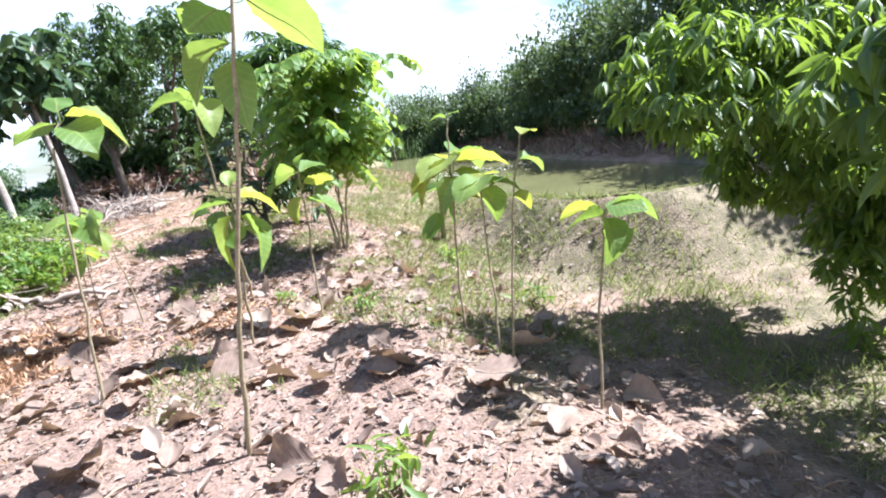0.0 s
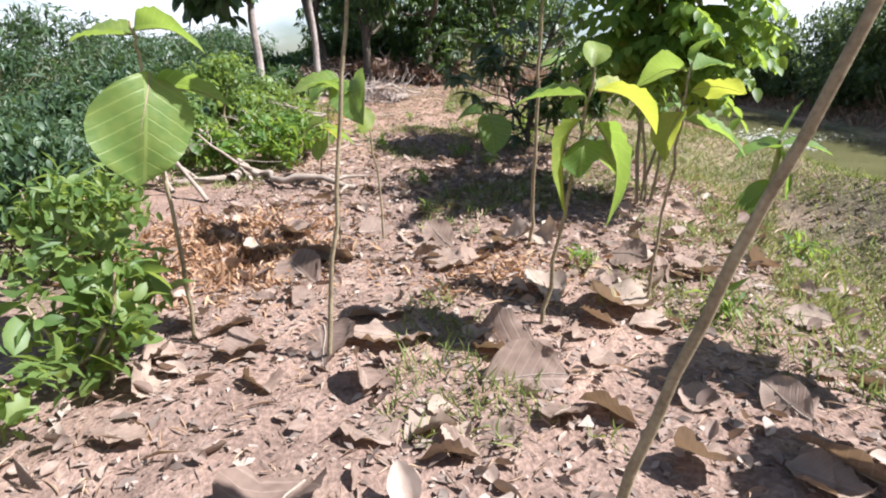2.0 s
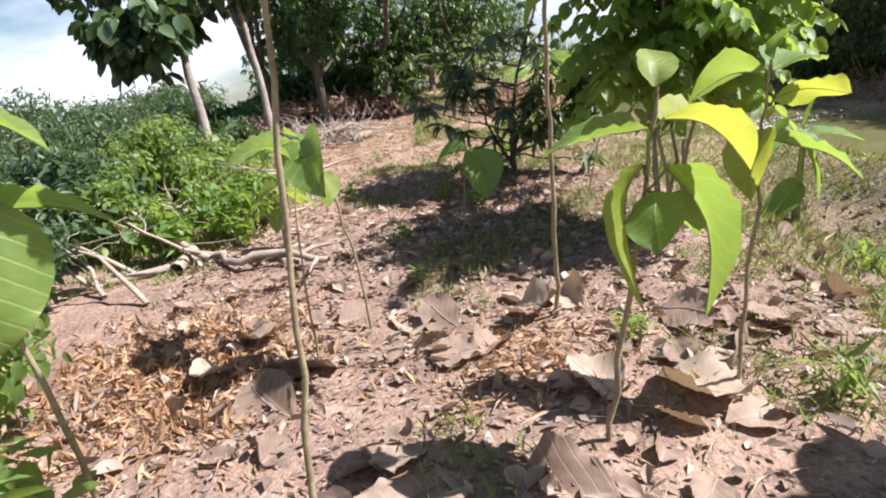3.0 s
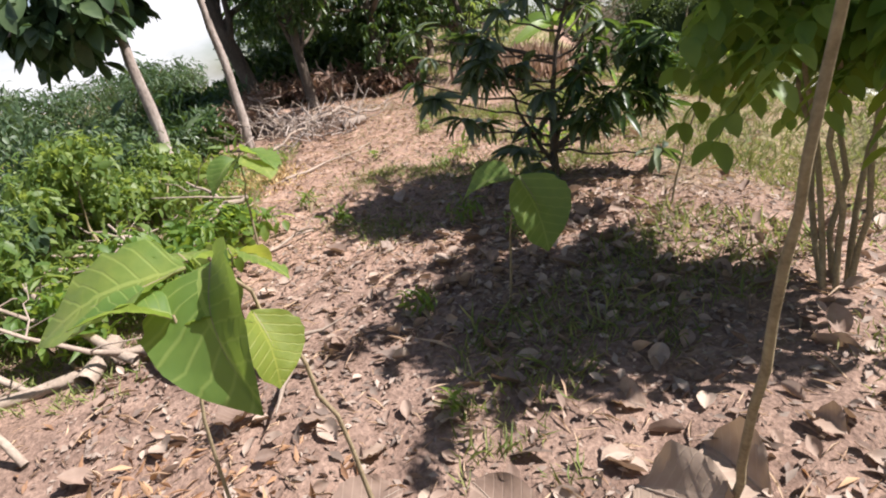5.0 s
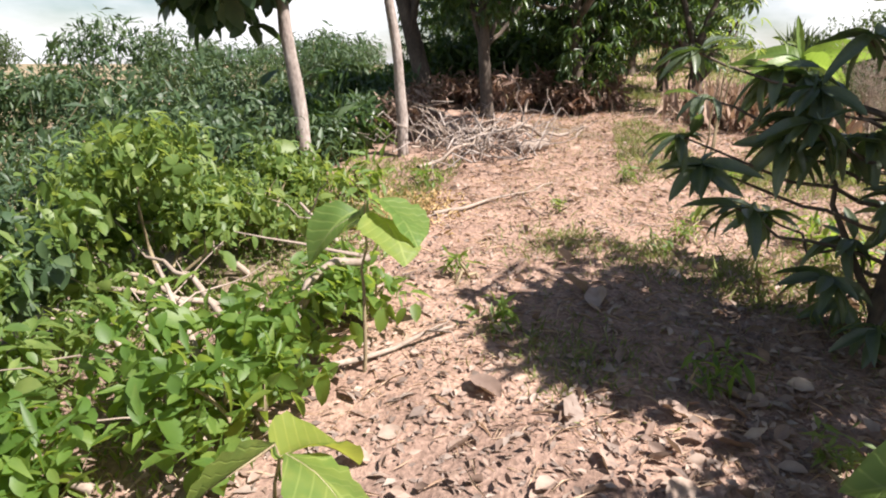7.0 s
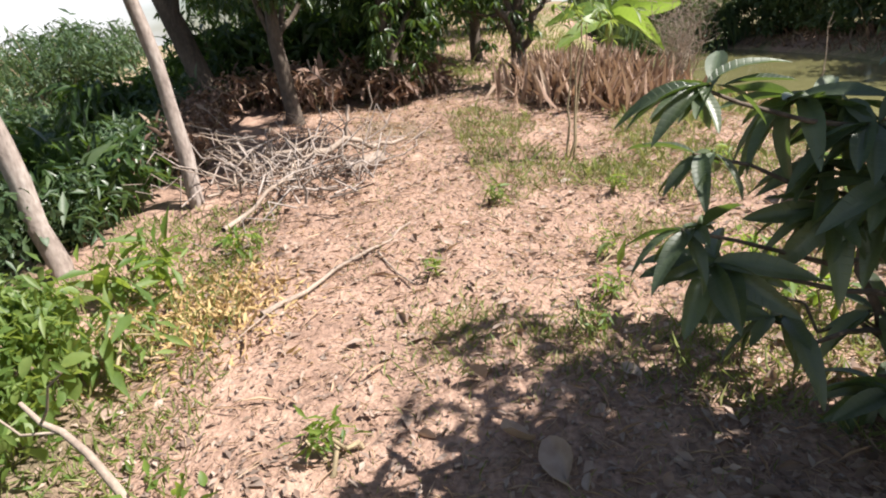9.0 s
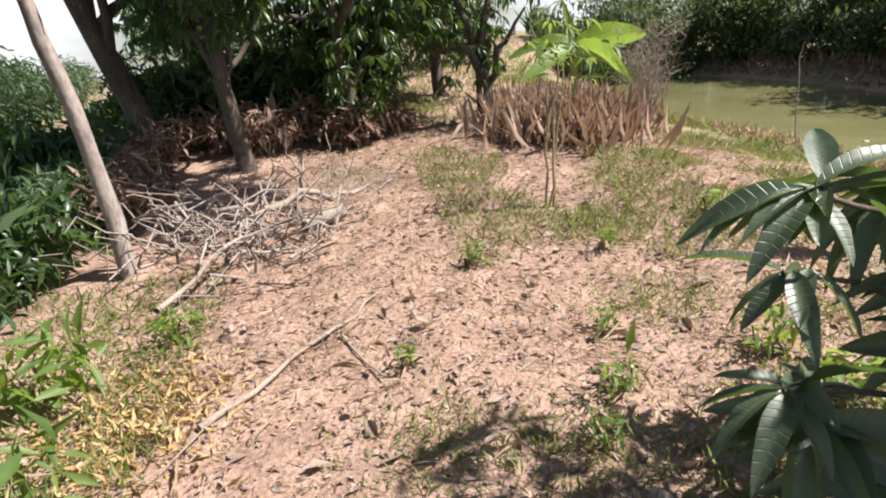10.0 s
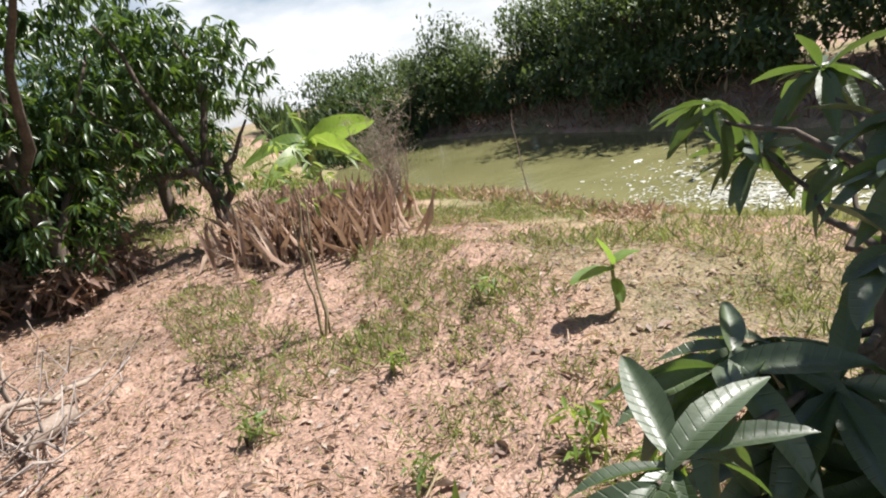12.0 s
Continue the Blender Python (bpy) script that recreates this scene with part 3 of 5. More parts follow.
sapling((2.42, 0.16), [(2.43, 0.15, 0.6), (2.45, 0.14, 1.2), (2.46, 0.14, 1.45)], 0.010,
        [((2.48, 0.12, 1.15), (0.9, -0.2, 0.1), 0.32, 0, 1), ((2.44, 0.15, 1.15), (-0.8, 0.0, -0.3), 0.30, 1, 1),
         ((2.47, 0.13, 1.08), (0.8, -0.4, -0.2), 0.25, 2, 0), ((2.47, 0.12, 0.92), (0.8, -0.3, -0.1), 0.24, 0, 1),
         ((2.45, 0.15, 1.05), (-0.4, -0.5, -0.6), 0.18, 1, 0), ((2.46, 0.14, 1.45), (0.5, 0.2, 0.2), 0.10, 2, 0), ((2.43, 0.14, 1.18), (-0.6, -0.5, -0.05), 0.28, 0, 0), ((2.46, 0.15, 1.2), (0.1, 0.9, 0.05), 0.28, 2, 1), ((2.48, 0.13, 1.2), (0.7, 0.5, 0.1), 0.28, 1, 0), ((2.42, 0.15, 1.1), (-0.8, 0.5, -0.2), 0.26, 0, 1),
         ((2.46, 0.14, 1.44), (-0.6, 0.1, 0.3), 0.09, 1, 0)], "young tree with yellow-green backlit broad leaves")
sapling((2.45, -0.45), [(2.44, -0.44, 0.5), (2.43, -0.44, 1.04), (2.44, -0.45, 1.12)], 0.008,
        [((2.42, -0.44, 1.10), (-0.9, 0.1, -0.15), 0.24, 1, 0), ((2.45, -0.45, 1.10), (0.8, -0.1, -0.1), 0.22, 0, 0),
         ((2.44, -0.45, 1.12), (0.2, 0.8, 0.1), 0.24, 2, 1), ((2.43, -0.45, 1.12), (-0.7, -0.6, -0.1), 0.24, 0, 0), ((2.45, -0.44, 1.05), (0.6, 0.5, -0.5), 0.2, 1, 0)], SAPLING_LABEL)
sapling((2.50, -0.50), [(2.55, -0.51, 0.5), (2.60, -0.53, 1.0), (2.66, -0.55, 1.34)], 0.008,
        [((2.67, -0.55, 1.34), (0.5, 0.3, 0.2), 0.13, 0, 1), ((2.65, -0.54, 1.2), (0.8, 0.1, 0.0), 0.15, 1, 0),
         ((2.62, -0.53, 1.12), (-0.6, 0.2, -0.1), 0.17, 2, 0), ((2.6, -0.52, 1.0), (0.7, 0.3, -0.2), 0.13, 1, 1)], SAPLING_LABEL)
sapling((2.78, -1.05), [(2.81, -1.05, 0.4), (2.86, -1.05, 0.80), (2.88, -1.05, 0.95)], 0.009,
        [((2.86, -1.05, 0.92), (-0.8, 0.1, 0.05), 0.2, 0, 0), ((2.90, -1.05, 0.95), (0.8, 0.0, 0.1), 0.22, 1, 0),
         ((2.87, -1.05, 0.90), (0.1, -0.7, -0.6), 0.17, 1, 0), ((2.9, -1.04, 0.88), (0.6, 0.4, -0.5), 0.2, 3, 0), ((2.86, -1.04, 0.95), (-0.5, 0.6, 0.1), 0.2, 0, 1), ((2.88, -1.06, 0.96), (0.4, -0.7, 0.1), 0.2, 2, 0)], SAPLING_LABEL)
sapling((1.75, 3.83), [(1.82, 3.8, 0.4), (1.93, 3.75, 0.81), (1.98, 3.72, 1.1)], 0.008,
        [((1.98, 3.72, 1.1), (0.6, -0.2, -0.4), 0.14, 1, 0), ((1.96, 3.73, 1.02), (-0.6, 0.1, -0.4), 0.13, 0, 0)], SAPLING_LABEL)
sapling((-0.60, 0.36), [(-0.58, 0.28, 0.4), (-0.57, 0.16, 0.9), (-0.59, 0.12, 1.22), (-0.61, 0.12, 1.32)], 0.010,
        [((-0.57, 0.11, 1.16), (0.08, -0.30, -0.95), 0.36, 2, 0), ((-0.60, 0.12, 1.28), (-0.9, -0.1, 0.15), 0.2, 0, 0),
         ((-0.60, 0.12, 1.30), (0.9, 0.15, 0.2), 0.2, 1, 0), ((-0.58, 0.14, 1.12), (0.75, 0.45, 0.0), 0.26, 0, 0)],
        "young tree with one huge pale green hanging leaf", np.array)
sapling((0.62, 2.95), [(0.66, 2.94, 0.35), (0.74, 2.93, 0.62)], 0.007,
        [((0.72, 2.92, 0.62), (0.3, -0.6, -0.7), 0.30, 0, 0), ((0.70, 2.94, 0.62), (-0.8, 0.1, 0.1), 0.2, 1, 0)], SAPLING_LABEL)
sapling((-0.62, 2.95), [(-0.60, 2.95, 0.3), (-0.58, 2.95, 0.5)], 0.007,
        [((-0.58, 2.95, 0.5), (-0.6, -0.5, -0.2), 0.22, 0, 0), ((-0.56, 2.95, 0.48), (0.8, -0.2, -0.25), 0.26, 2, 0),
         ((-0.58, 2.96, 0.45), (0.3, 0.7, 0.0), 0.2, 1, 1), ((-0.58, 2.93, 0.36), (-0.2, -0.7, -0.5), 0.17, 0, 0)], SAPLING_LABEL)


def limb_set(root, base_r, top, limbs, mat):
    """A trunk and its limbs; gives back the limbs' end points."""
    trunk = bend((0, 0, -0.1), top, 8, 0.02)
    r = np.linspace(base_r, base_r * 0.55, 8)
    r[0] *= 1.25
    part("trunk", Geo().add(*tube(trunk, r, 10, wobble=0.04)), mat, root)
    ends = []
    for frac, end in limbs:
        k = trunk[min(7, int(frac * 7))]
        line = bend(k, end, 6, 0.04)
        part("limb", Geo().add(*tube(line, np.linspace(base_r * 0.42, base_r * 0.1, 6), 7, wobble=0.05)), mat, root)
        ends.append(end)
    return ends


def crown_points(n, centre, radii, lumps=9, hollow=0.45, g=0.35):
    """Twig ends in an uneven crown with gaps."""
    c, rad = np.asarray(centre, float), np.asarray(radii, float)
    hubs = ball(lumps) * rng.uniform(0.35, 0.8, (lumps, 1))
    pick = rng.integers(0, lumps, n)
    p = hubs[pick] + ball(n) * (rng.uniform(hollow, 1, (n, 1)) ** 0.5) * g
    return c + p * rad


def mango_tree(base, tall, crown, radii, base_r=0.09, leaves=1100, size=0.16, lean=(0, 0), label="", mat=None, bark=None, bough=None):
    root = new("mango_tree")
    root.location = at(*base)
    top = (lean[0], lean[1], tall)
    limbs = [(0.55 + 0.08 * k, tuple(np.array(crown) + ball(1)[0] * np.array(radii) * 0.7)) for k in range(6)]
    limb_set(root, base_r, top, limbs, bark or BARK_DARK)
    geo = Geo()
    whorls(geo, LANCE, crown_points(leaves // 9, crown, radii, 14), 9, size, 0.75, 0.4)
    if bough:
        end, wide, count = bough
        part("limb", Geo().add(*tube(bend((lean[0], lean[1], tall * 0.8), end, 7, 0.04), np.linspace(base_r * 0.5, 0.012, 7), 7)), bark or BARK_DARK, root)
        whorls(geo, LANCE, crown_points(count // 9, end, wide, 12, 0.1, 0.5), 9, size, 0.5, 0.4)
    part("crown", geo, mat or MANGO_FOLIAGE, root)
    return tagged(root, label or "dark green mango tree with dense drooping leaves", "tree", "mango trees on the bank")


# This tree's bough hangs out of view, added to shade the ground below.
mango_tree((-0.13, 10.3), 1.4, (-0.1, 0, 2.15), (1.3, 1.25, 1.75), 0.10, 8500, 0.135, (-0.08, 0), bough=((0.5, -1.85, 2.7), (0.95, 0.95, 0.5), 4500))
mango_tree((1.30, 10.5), 0.95, (-0.1, 0, 1.5), (1.05, 0.95, 1.3), 0.11, 3400, 0.13, (0.05, 0))
mango_tree((1.15, 12.6), 0.9, (0.1, 0, 1.4), (1.05, 1.0, 1.4), 0.10, 4200, 0.135)
mango_tree((0.75, 14.4), 1.0, (0, 0, 1.5), (1.4, 1.2, 1.5), 0.09, 4000, 0.14)
mango_tree((-2.15, 10.5), 2.4, (0.2, 0.2, 2.5), (0.95, 1.2, 1.7), 0.14, 5000, 0.14, (-0.6, 0), "dark leaning tree in deep shade of its own crown")
mango_tree((-1.30, 12.9), 1.4, (0, 0, 1.8), (1.7, 1.4, 1.8), 0.11, 6000, 0.145)
mango_tree((-1.2, 9.65), 1.5, (0.1, 0.1, 2.3), (0.9, 0.9, 1.8), 0.09, 6000, 0.135, (-0.1, 0))
mango_tree((-2.4, 14.2), 1.2, (0, 0, 1.3), (1.2, 1.2, 1.3), 0.10, 3000, 0.17)
mango_tree((0.1, 17.6), 1.2, (0, 0, 1.6), (1.7, 1.4, 1.8), 0.10, 3400, 0.18)
mango_tree((2.1, 15.6), 1.2, (0, 0, 1.5), (1.5, 1.4, 1.7), 0.10, 3000, 0.18)
mango_tree((-2.4, 16.8), 1.2, (0, 0, 1.7), (1.8, 1.4, 1.9), 0.10, 3600, 0.18)
# Tree added beyond the view's right edge to cast shade over the path's start.
mango_tree((4.75, -2.75), 1.2, (-0.1, 0.1, 2.0), (1.75, 1.3, 1.0), 0.10, 15000, 0.16, mat=BACKLIT_MANGO)
mango_tree((5.75, -0.75), 1.3, (-0.75, 0.25, 2.0), (1.6, 1.15, 1.1), 0.09, 9000, 0.145, label="bushy mango tree with hanging glossy leaves", mat=BACKLIT_MANGO, bough=((-0.62, -0.2, 0.85), (0.55, 0.55, 0.75), 2300))


def mango_bush():
    """The young mango beside the path, each near leaf a piece of its own."""
    root = new("mango_bush")
    root.location = at(1.26, 4.70)
    o = np.array(root.location)
    stem = np.array([(1.26, 4.68, o[2] - 0.05), (1.25, 4.67, 0.6), (1.27, 4.66, 0.95), (1.34, 4.65, 1.35), (1.54, 4.66, 1.9), (1.72, 4.65, 2.6)]) - o
    part("trunk", Geo().add(*tube(stem, (0.032, 0.026, 0.020, 0.014, 0.010, 0.006), 9, wobble=0.05)), BARK_DARK, root)
    for b, e in (((1.25, 4.67, 0.58), (1.55, 4.60, 1.5)), ((1.25, 4.67, 0.62), (1.85, 4.48, 1.0)), ((1.26, 4.68, 0.45), (0.96, 4.72, 1.12))):
        part("fork", Geo().add(*tube(bend(np.array(b) - o, np.array(e) - o, 8, 0.012), np.linspace(0.02, 0.008, 8), 7)), BARK_DARK, root)
    tips = [(0.44, 4.50, 1.12, 13), (0.34, 4.44, 1.24, 9), (0.59, 4.48, 0.96, 9), (0.68, 4.62, 1.48, 11), (0.80, 4.50, 1.42, 12), (0.93, 4.45, 1.60, 9), (0.78, 4.40, 1.30, 12), (0.90, 4.52, 1.22, 11), (0.74, 4.56, 1.32, 11), (0.37, 4.47, 1.55, 10), (0.42, 4.56, 1.38, 8),
            (1.07, 4.70, 0.81, 9), (1.28, 4.72, 0.91, 11), (1.93, 4.43, 0.87, 11), (2.00, 4.38, 1.08, 11), (1.66, 4.57, 1.44, 11), (1.12, 4.47, 1.69, 11), (1.10, 4.74, 0.52, 7), (1.95, 4.41, 0.55, 9),
            (1.02, 4.52, 1.25, 11), (1.18, 4.44, 1.05, 11), (1.45, 4.50, 1.18, 11), (1.72, 4.46, 1.22, 9), (1.55, 4.62, 0.75, 9), (1.38, 4.62, 1.72, 9),
            (0.80, 4.62, 1.46, 14), (0.72, 4.50, 1.22, 12), (0.80, 4.95, 0.85, 11), (1.75, 4.95, 1.78, 13), (1.62, 5.08, 1.60, 12), (1.52, 5.15, 1.75, 11),
            (1.62, 4.85, 1.55, 10), (0.95, 4.45, 0.70, 11), (1.10, 4.30, 0.55, 9), (1.35, 4.45, 0.85, 10)]
    for x, y, z, count in tips:
        end = np.array((x, y, z)) - o
        h = max(0.2, end[2] - 0.12 - 0.2 * abs(end[0]))
        start = np.array([np.interp(h, stem[:, 2], stem[:, 0]), np.interp(h, stem[:, 2], stem[:, 1]), h])
        branch = part("branch", Geo().add(*tube(bend(start, end, 7, 0.015, 0.02), np.linspace(0.011, 0.004, 7), 6)), BARK_DARK, root)
        out = (end - start) * (1, 1, 0.3)
        out /= np.linalg.norm(out)
        for j in range(int(count * 1.4)):
            b = j * 2.4 + rng.normal(0, 0.25)
            d = out * rng.uniform(0.1, 0.8) + np.array([math.cos(b), math.sin(b), rng.normal(-0.35, 0.45)])
            place_leaf("leaf", MANGO_MESH[int(rng.integers(4))], branch, end - out * rng.uniform(0, 0.07), d, rng.uniform(0.13, 0.215) * (0.8 if x < 0.43 else 1.0), rng.normal(0, 0.4))
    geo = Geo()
    # The 250-clump mass is unseen foliage, added only to shade the ground.
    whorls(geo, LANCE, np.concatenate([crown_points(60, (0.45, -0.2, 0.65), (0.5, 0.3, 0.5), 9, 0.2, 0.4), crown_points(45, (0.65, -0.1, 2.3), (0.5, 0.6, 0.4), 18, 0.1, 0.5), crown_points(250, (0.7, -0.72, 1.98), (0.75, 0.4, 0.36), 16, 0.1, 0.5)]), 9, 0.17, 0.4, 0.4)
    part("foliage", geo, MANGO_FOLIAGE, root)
    return tagged(root, "young mango bush with whorls of dark glossy leaves", "bush")


mango_bush()


def tall_tree(base, points, radius, crown, radii, label):
    """A pale slender trunk that leans, with big dark leaves high up."""
    root = new("tall_tree")
    root.location = at(*base)
    o = np.array(root.location)
    line = []
    pts = [(0, 0, -0.15)] + [tuple(np.array(p) - o) for p in points]
    for a, b in zip(pts, pts[1:]):
        line.extend(bend(a, b, 5, 0.01)[:-1])
    line.append(pts[-1])
    part("trunk", Geo().add(*tube(line, np.linspace(radius, radius * 0.55, len(line)), 12, wobble=0.05)), BARK_PALE, root)
    geo = Geo()
    c = np.array(crown) - o
    for k in range(7):
        end = c + ball(1)[0] * np.array(radii) * 0.8
        part("limb", Geo().add(*tube(bend(line[-2 - k % 4], end, 6, 0.04), np.linspace(radius * 0.4, 0.008, 6), 7)), BARK_PALE, root)
    whorls(geo, OVAL, crown_points(190, c, radii, 10, 0.3, 0.4), 5, 0.24, 0.7, 0.4)
    part("crown", geo, HEDGE_FOLIAGE, root)
    return tagged(root, label, "tree", "pale-trunked trees beside the path")


tall_tree((-2.2, 6.62), [(-2.27, 6.56, 1.32), (-2.36, 6.52, 2.12), (-2.48, 6.47, 3.16)], 0.062, (-2.75, 6.45, 2.55), (1.0, 0.9, 0.75),
          "slender leaning tree with pale bark and big leaves")
tall_tree((-1.64, 7.45), [(-1.68, 7.41, 1.48), (-1.76, 7.38, 2.19), (-1.86, 7.34, 3.11)], 0.055, (-1.80, 7.11, 3.31), (1.0, 1.0, 0.9),
          "slender pale-barked tree with a bare straight trunk")


def pinnate_tree():
    """Several thin stems and long feathered leaves that arch over."""
    root = new("feather_leaved_tree")
    root.location = at(1.95, 2.62)
    geo = Geo()

    def frond(q, length):
        b = rng.uniform(0, 2 * np.pi)
        d0 = np.array([math.cos(b), math.sin(b), rng.uniform(0.0, 0.5)])
        t = np.linspace(0, 1, 9)[:, None]
        rib = q + d0 * length * t + np.array([0, 0, -0.6 * length]) * t * t
        geo.add(*tube(rib, 0.0025, 3))
        side = np.cross(d0, (0, 0, 1.0))
        side /= np.linalg.norm(side)
        for s in (-1, 1):
            dd = np.tile(side * s + d0 * 0.45 + np.array([0, 0, -0.8]), (8, 1)) + rng.normal(0, 0.12, (8, 3))
            scatter(geo, OVAL, rib[1:], dd, 0.108 * rng.uniform(0.75, 1.15, 8), rng.normal(0, 0.3, 8))

    for k in range(6):
        a = k * 1.05
        end = np.array([0.26 * math.cos(a), 0.24 * math.sin(a), 1.5 + 0.55 * rng.uniform()])
        line = bend((0.05 * math.cos(a), 0.05 * math.sin(a), -0.05), end, 9, 0.02)
        part("stem", Geo().add(*tube(line, np.linspace(0.014, 0.006, 9), 7, wobble=0.05)), STEM, root)
        for _ in range(16):
            frond(line[int(rng.integers(5, 9))], rng.uniform(0.32, 0.6))
    # Extra high fronds, added to widen and deepen the shade on the ground.
    for _ in range(105):
        frond(np.array([0.2, 0.08, 1.9]) + ball(1)[0] * rng.uniform(0.3, 1.0) * (0.62, 1.05, 0.18), rng.uniform(0.28, 0.42))
    for _ in range(55):
        frond(np.array([0.05, -0.02, 1.3]) + ball(1)[0] * rng.uniform(0.5, 1.0) * (0.5, 0.5, 0.42), rng.uniform(0.26, 0.4))
    part("foliage", geo, BRIGHT_FOLIAGE, root)
    return tagged(root, "small bright green tree with feathered leaves on thin stems", "tree")


pinnate_tree()


def banana(base, tall, leaves, radius, label):
    root = new("banana_plant")
    root.location = at(*base)
    part("stem", Geo().add(*tube(bend((0, 0, -0.05), (0.04 * tall, 0, tall), 6, 0.004), np.linspace(radius, radius * 0.5, 6), 10)), BANANA_STEM, root)
    for d, length, width, droop, h in leaves:
        rows = np.linspace(0, 1, 12)
        w = width * np.clip(np.sin(np.pi * np.clip(rows * 0.94 + 0.05, 0, 1)) ** 0.6, 0.02, 1)
        geo = Geo().add(*blade(rows, w / length, 0.35, droop, 0.012, 3, int(rng.integers(1000))))
        place_leaf("leaf", geo.mesh("leaf", BANANA_LEAF), root, (0.04 * tall * h, 0, tall * h), d, length, (rng.normal(0.25, 0.3) if radius < 0.06 else rng.normal(0.7, 0.2)) if tall > 0.5 else 0.0)
    return tagged(root, label, "banana plant")


banana((3.38, 3.6), 0.72, [((0.25, 0, 1), 0.38, 0.06, 0.1, 1), ((0.9, -0.25, 0.2), 0.42, 0.11, 0.4, 0.95), ((-0.75, -0.2, 0.2), 0.40, 0.11, 0.5, 0.9),
                           ((0.35, -0.3, -0.9), 0.46, 0.12, 0.2, 0.9), ((-0.4, 0.6, 0.3), 0.38, 0.10, 0.6, 0.9), ((-0.6, -0.4, -0.3), 0.42, 0.11, 0.5, 0.45)], 0.038,
       "young banana plant with torn drooping leaves")
banana((2.24, 6.33), 0.26, [((-0.95, 0.25, 0.1), 0.26, 0.075, 0.1, 0.9), ((0.8, -0.3, 0.4), 0.17, 0.055, 0.3, 1), ((-0.2, 0.1, 0.9), 0.18, 0.055, 0.1, 1),
                            ((-0.3, -0.5, -0.5), 0.14, 0.035, 0.2, 0.7)], 0.018, "tiny banana shoot on the open bank")
banana((2.85, 11.8), 0.7, [((0.95, -0.2, 0.25), 0.85, 0.2, 0.35, 1), ((0.6, -0.4, 0.0), 0.8, 0.2, 0.8, 0.95), ((-0.9, 0.1, 0.5), 0.7, 0.18, 0.8, 1),
                           ((-0.2, 0.1, 1), 0.6, 0.05, 0.0, 1), ((-0.5, -0.6, 0.3), 0.7, 0.13, 1.0, 0.9), ((-0.8, 0.5, 0.1), 0.7, 0.13, 0.9, 0.9)], 0.08,
       "banana plant with broad arching leaves behind dry stalks")


def twig_sapling():
    root = new("forked_sapling")
    root.location = at(1.03, 7.63)
    for dx, top in ((0.0, (0.10, -0.02, 1.0)), (0.035, (0.15, 0.02, 0.95)), (-0.02, (0.03, 0, 0.8))):
        part("stem", Geo().add(*tube(bend((dx, 0, -0.03), top, 7, 0.01), np.linspace(0.010, 0.005, 7), 6)), STEM, root)
    geo = Geo()
    whorls(geo, LANCE, np.array([0.10, 0, 1.0]) + rng.normal(size=(26, 3)) * (0.12, 0.12, 0.13), 4, 0.10, 0.3, 0.4)
    part("foliage", geo, SHRUB_FOLIAGE, root)
    return tagged(root, "thin two-stemmed sapling with a small leafy top", "sapling")


twig_sapling()


def shrub(base, radii, leaf, n, size, mat, label, stems=7, name="shrub", group="shrubs beside the path", droop=0.2, lift=0.55):
    root = new(name)
    root.location = at(*base)
    r = np.array(radii, float)
    for k in range(stems):
        a = rng.uniform(0, 2 * np.pi)
        end = np.array([math.cos(a) * r[0] * 0.6, math.sin(a) * r[1] * 0.6, r[2] * rng.uniform(0.9, 1.6) * lift / 0.55])
        part("stem", Geo().add(*tube(bend((rng.normal(0, 0.05), rng.normal(0, 0.05), -0.06), end, 6, 0.03), np.linspace(0.012, 0.004, 6) * (1 + r[2] * 0.5), 6)), STEM, root)
    p = crown_points(n, (0, 0, r[2] * 1.0), r * (1.15, 1.15, 1.15), 20, 0.1, 0.34)
    p[:, 2] = np.abs(p[:, 2]) + 0.02
    d = ball(n) + np.array([0, 0, -droop])
    geo = Geo()
    if leaf is OVAL:
        m = n // 3
        scatter(geo, SLIM, p[:m] + (0, 0, 0.05), d[:m] + (0, 0, 0.3), size * 1.5 * rng.uniform(0.6, 1.3, m), rng.normal(0, 0.6, m))
        p, d, n = p[m:], d[m:], n - m
    scatter(geo, leaf, p, d, size * rng.lognormal(0, 0.35, n), rng.normal(0, 0.6, n))
    part("foliage", geo, mat, root)
    return tagged(root, label, "shrub", group)


SHRUB = "bright green leafy shrub on the edge of the bank"
for b, r, n in (((-2.0, 4.3), (0.55, 0.6, 0.42), 1500), ((-2.6, 5.3), (0.7, 0.7, 0.5), 1700), ((-1.85, 5.1), (0.4, 0.5, 0.3), 900), ((-2.6, 3.5), (0.7, 0.6, 0.45), 1600),
                ((-1.9, 3.3), (0.35, 0.35, 0.3), 700), ((-2.9, 6.6), (0.6, 0.6, 0.5), 1100), ((-3.0, 2.3), (0.7, 0.7, 0.5), 1400), ((-2.1, 2.2), (0.45, 0.45, 0.35), 900), ((-2.0, 1.3), (0.45, 0.5, 0.35), 900), ((-2.3, 0.2), (0.6, 0.6, 0.4), 1100)):
    shrub(b, r, OVAL, int(n * 2.4), 0.052 if n % 200 else 0.064, HEDGE_FOLIAGE if b[1] < 2.6 or b[0] < -2.5 else SHRUB_FOLIAGE, SHRUB if b[1] > 2.6 else "dark leafy shrub on the edge of the bank", droop=0.7)
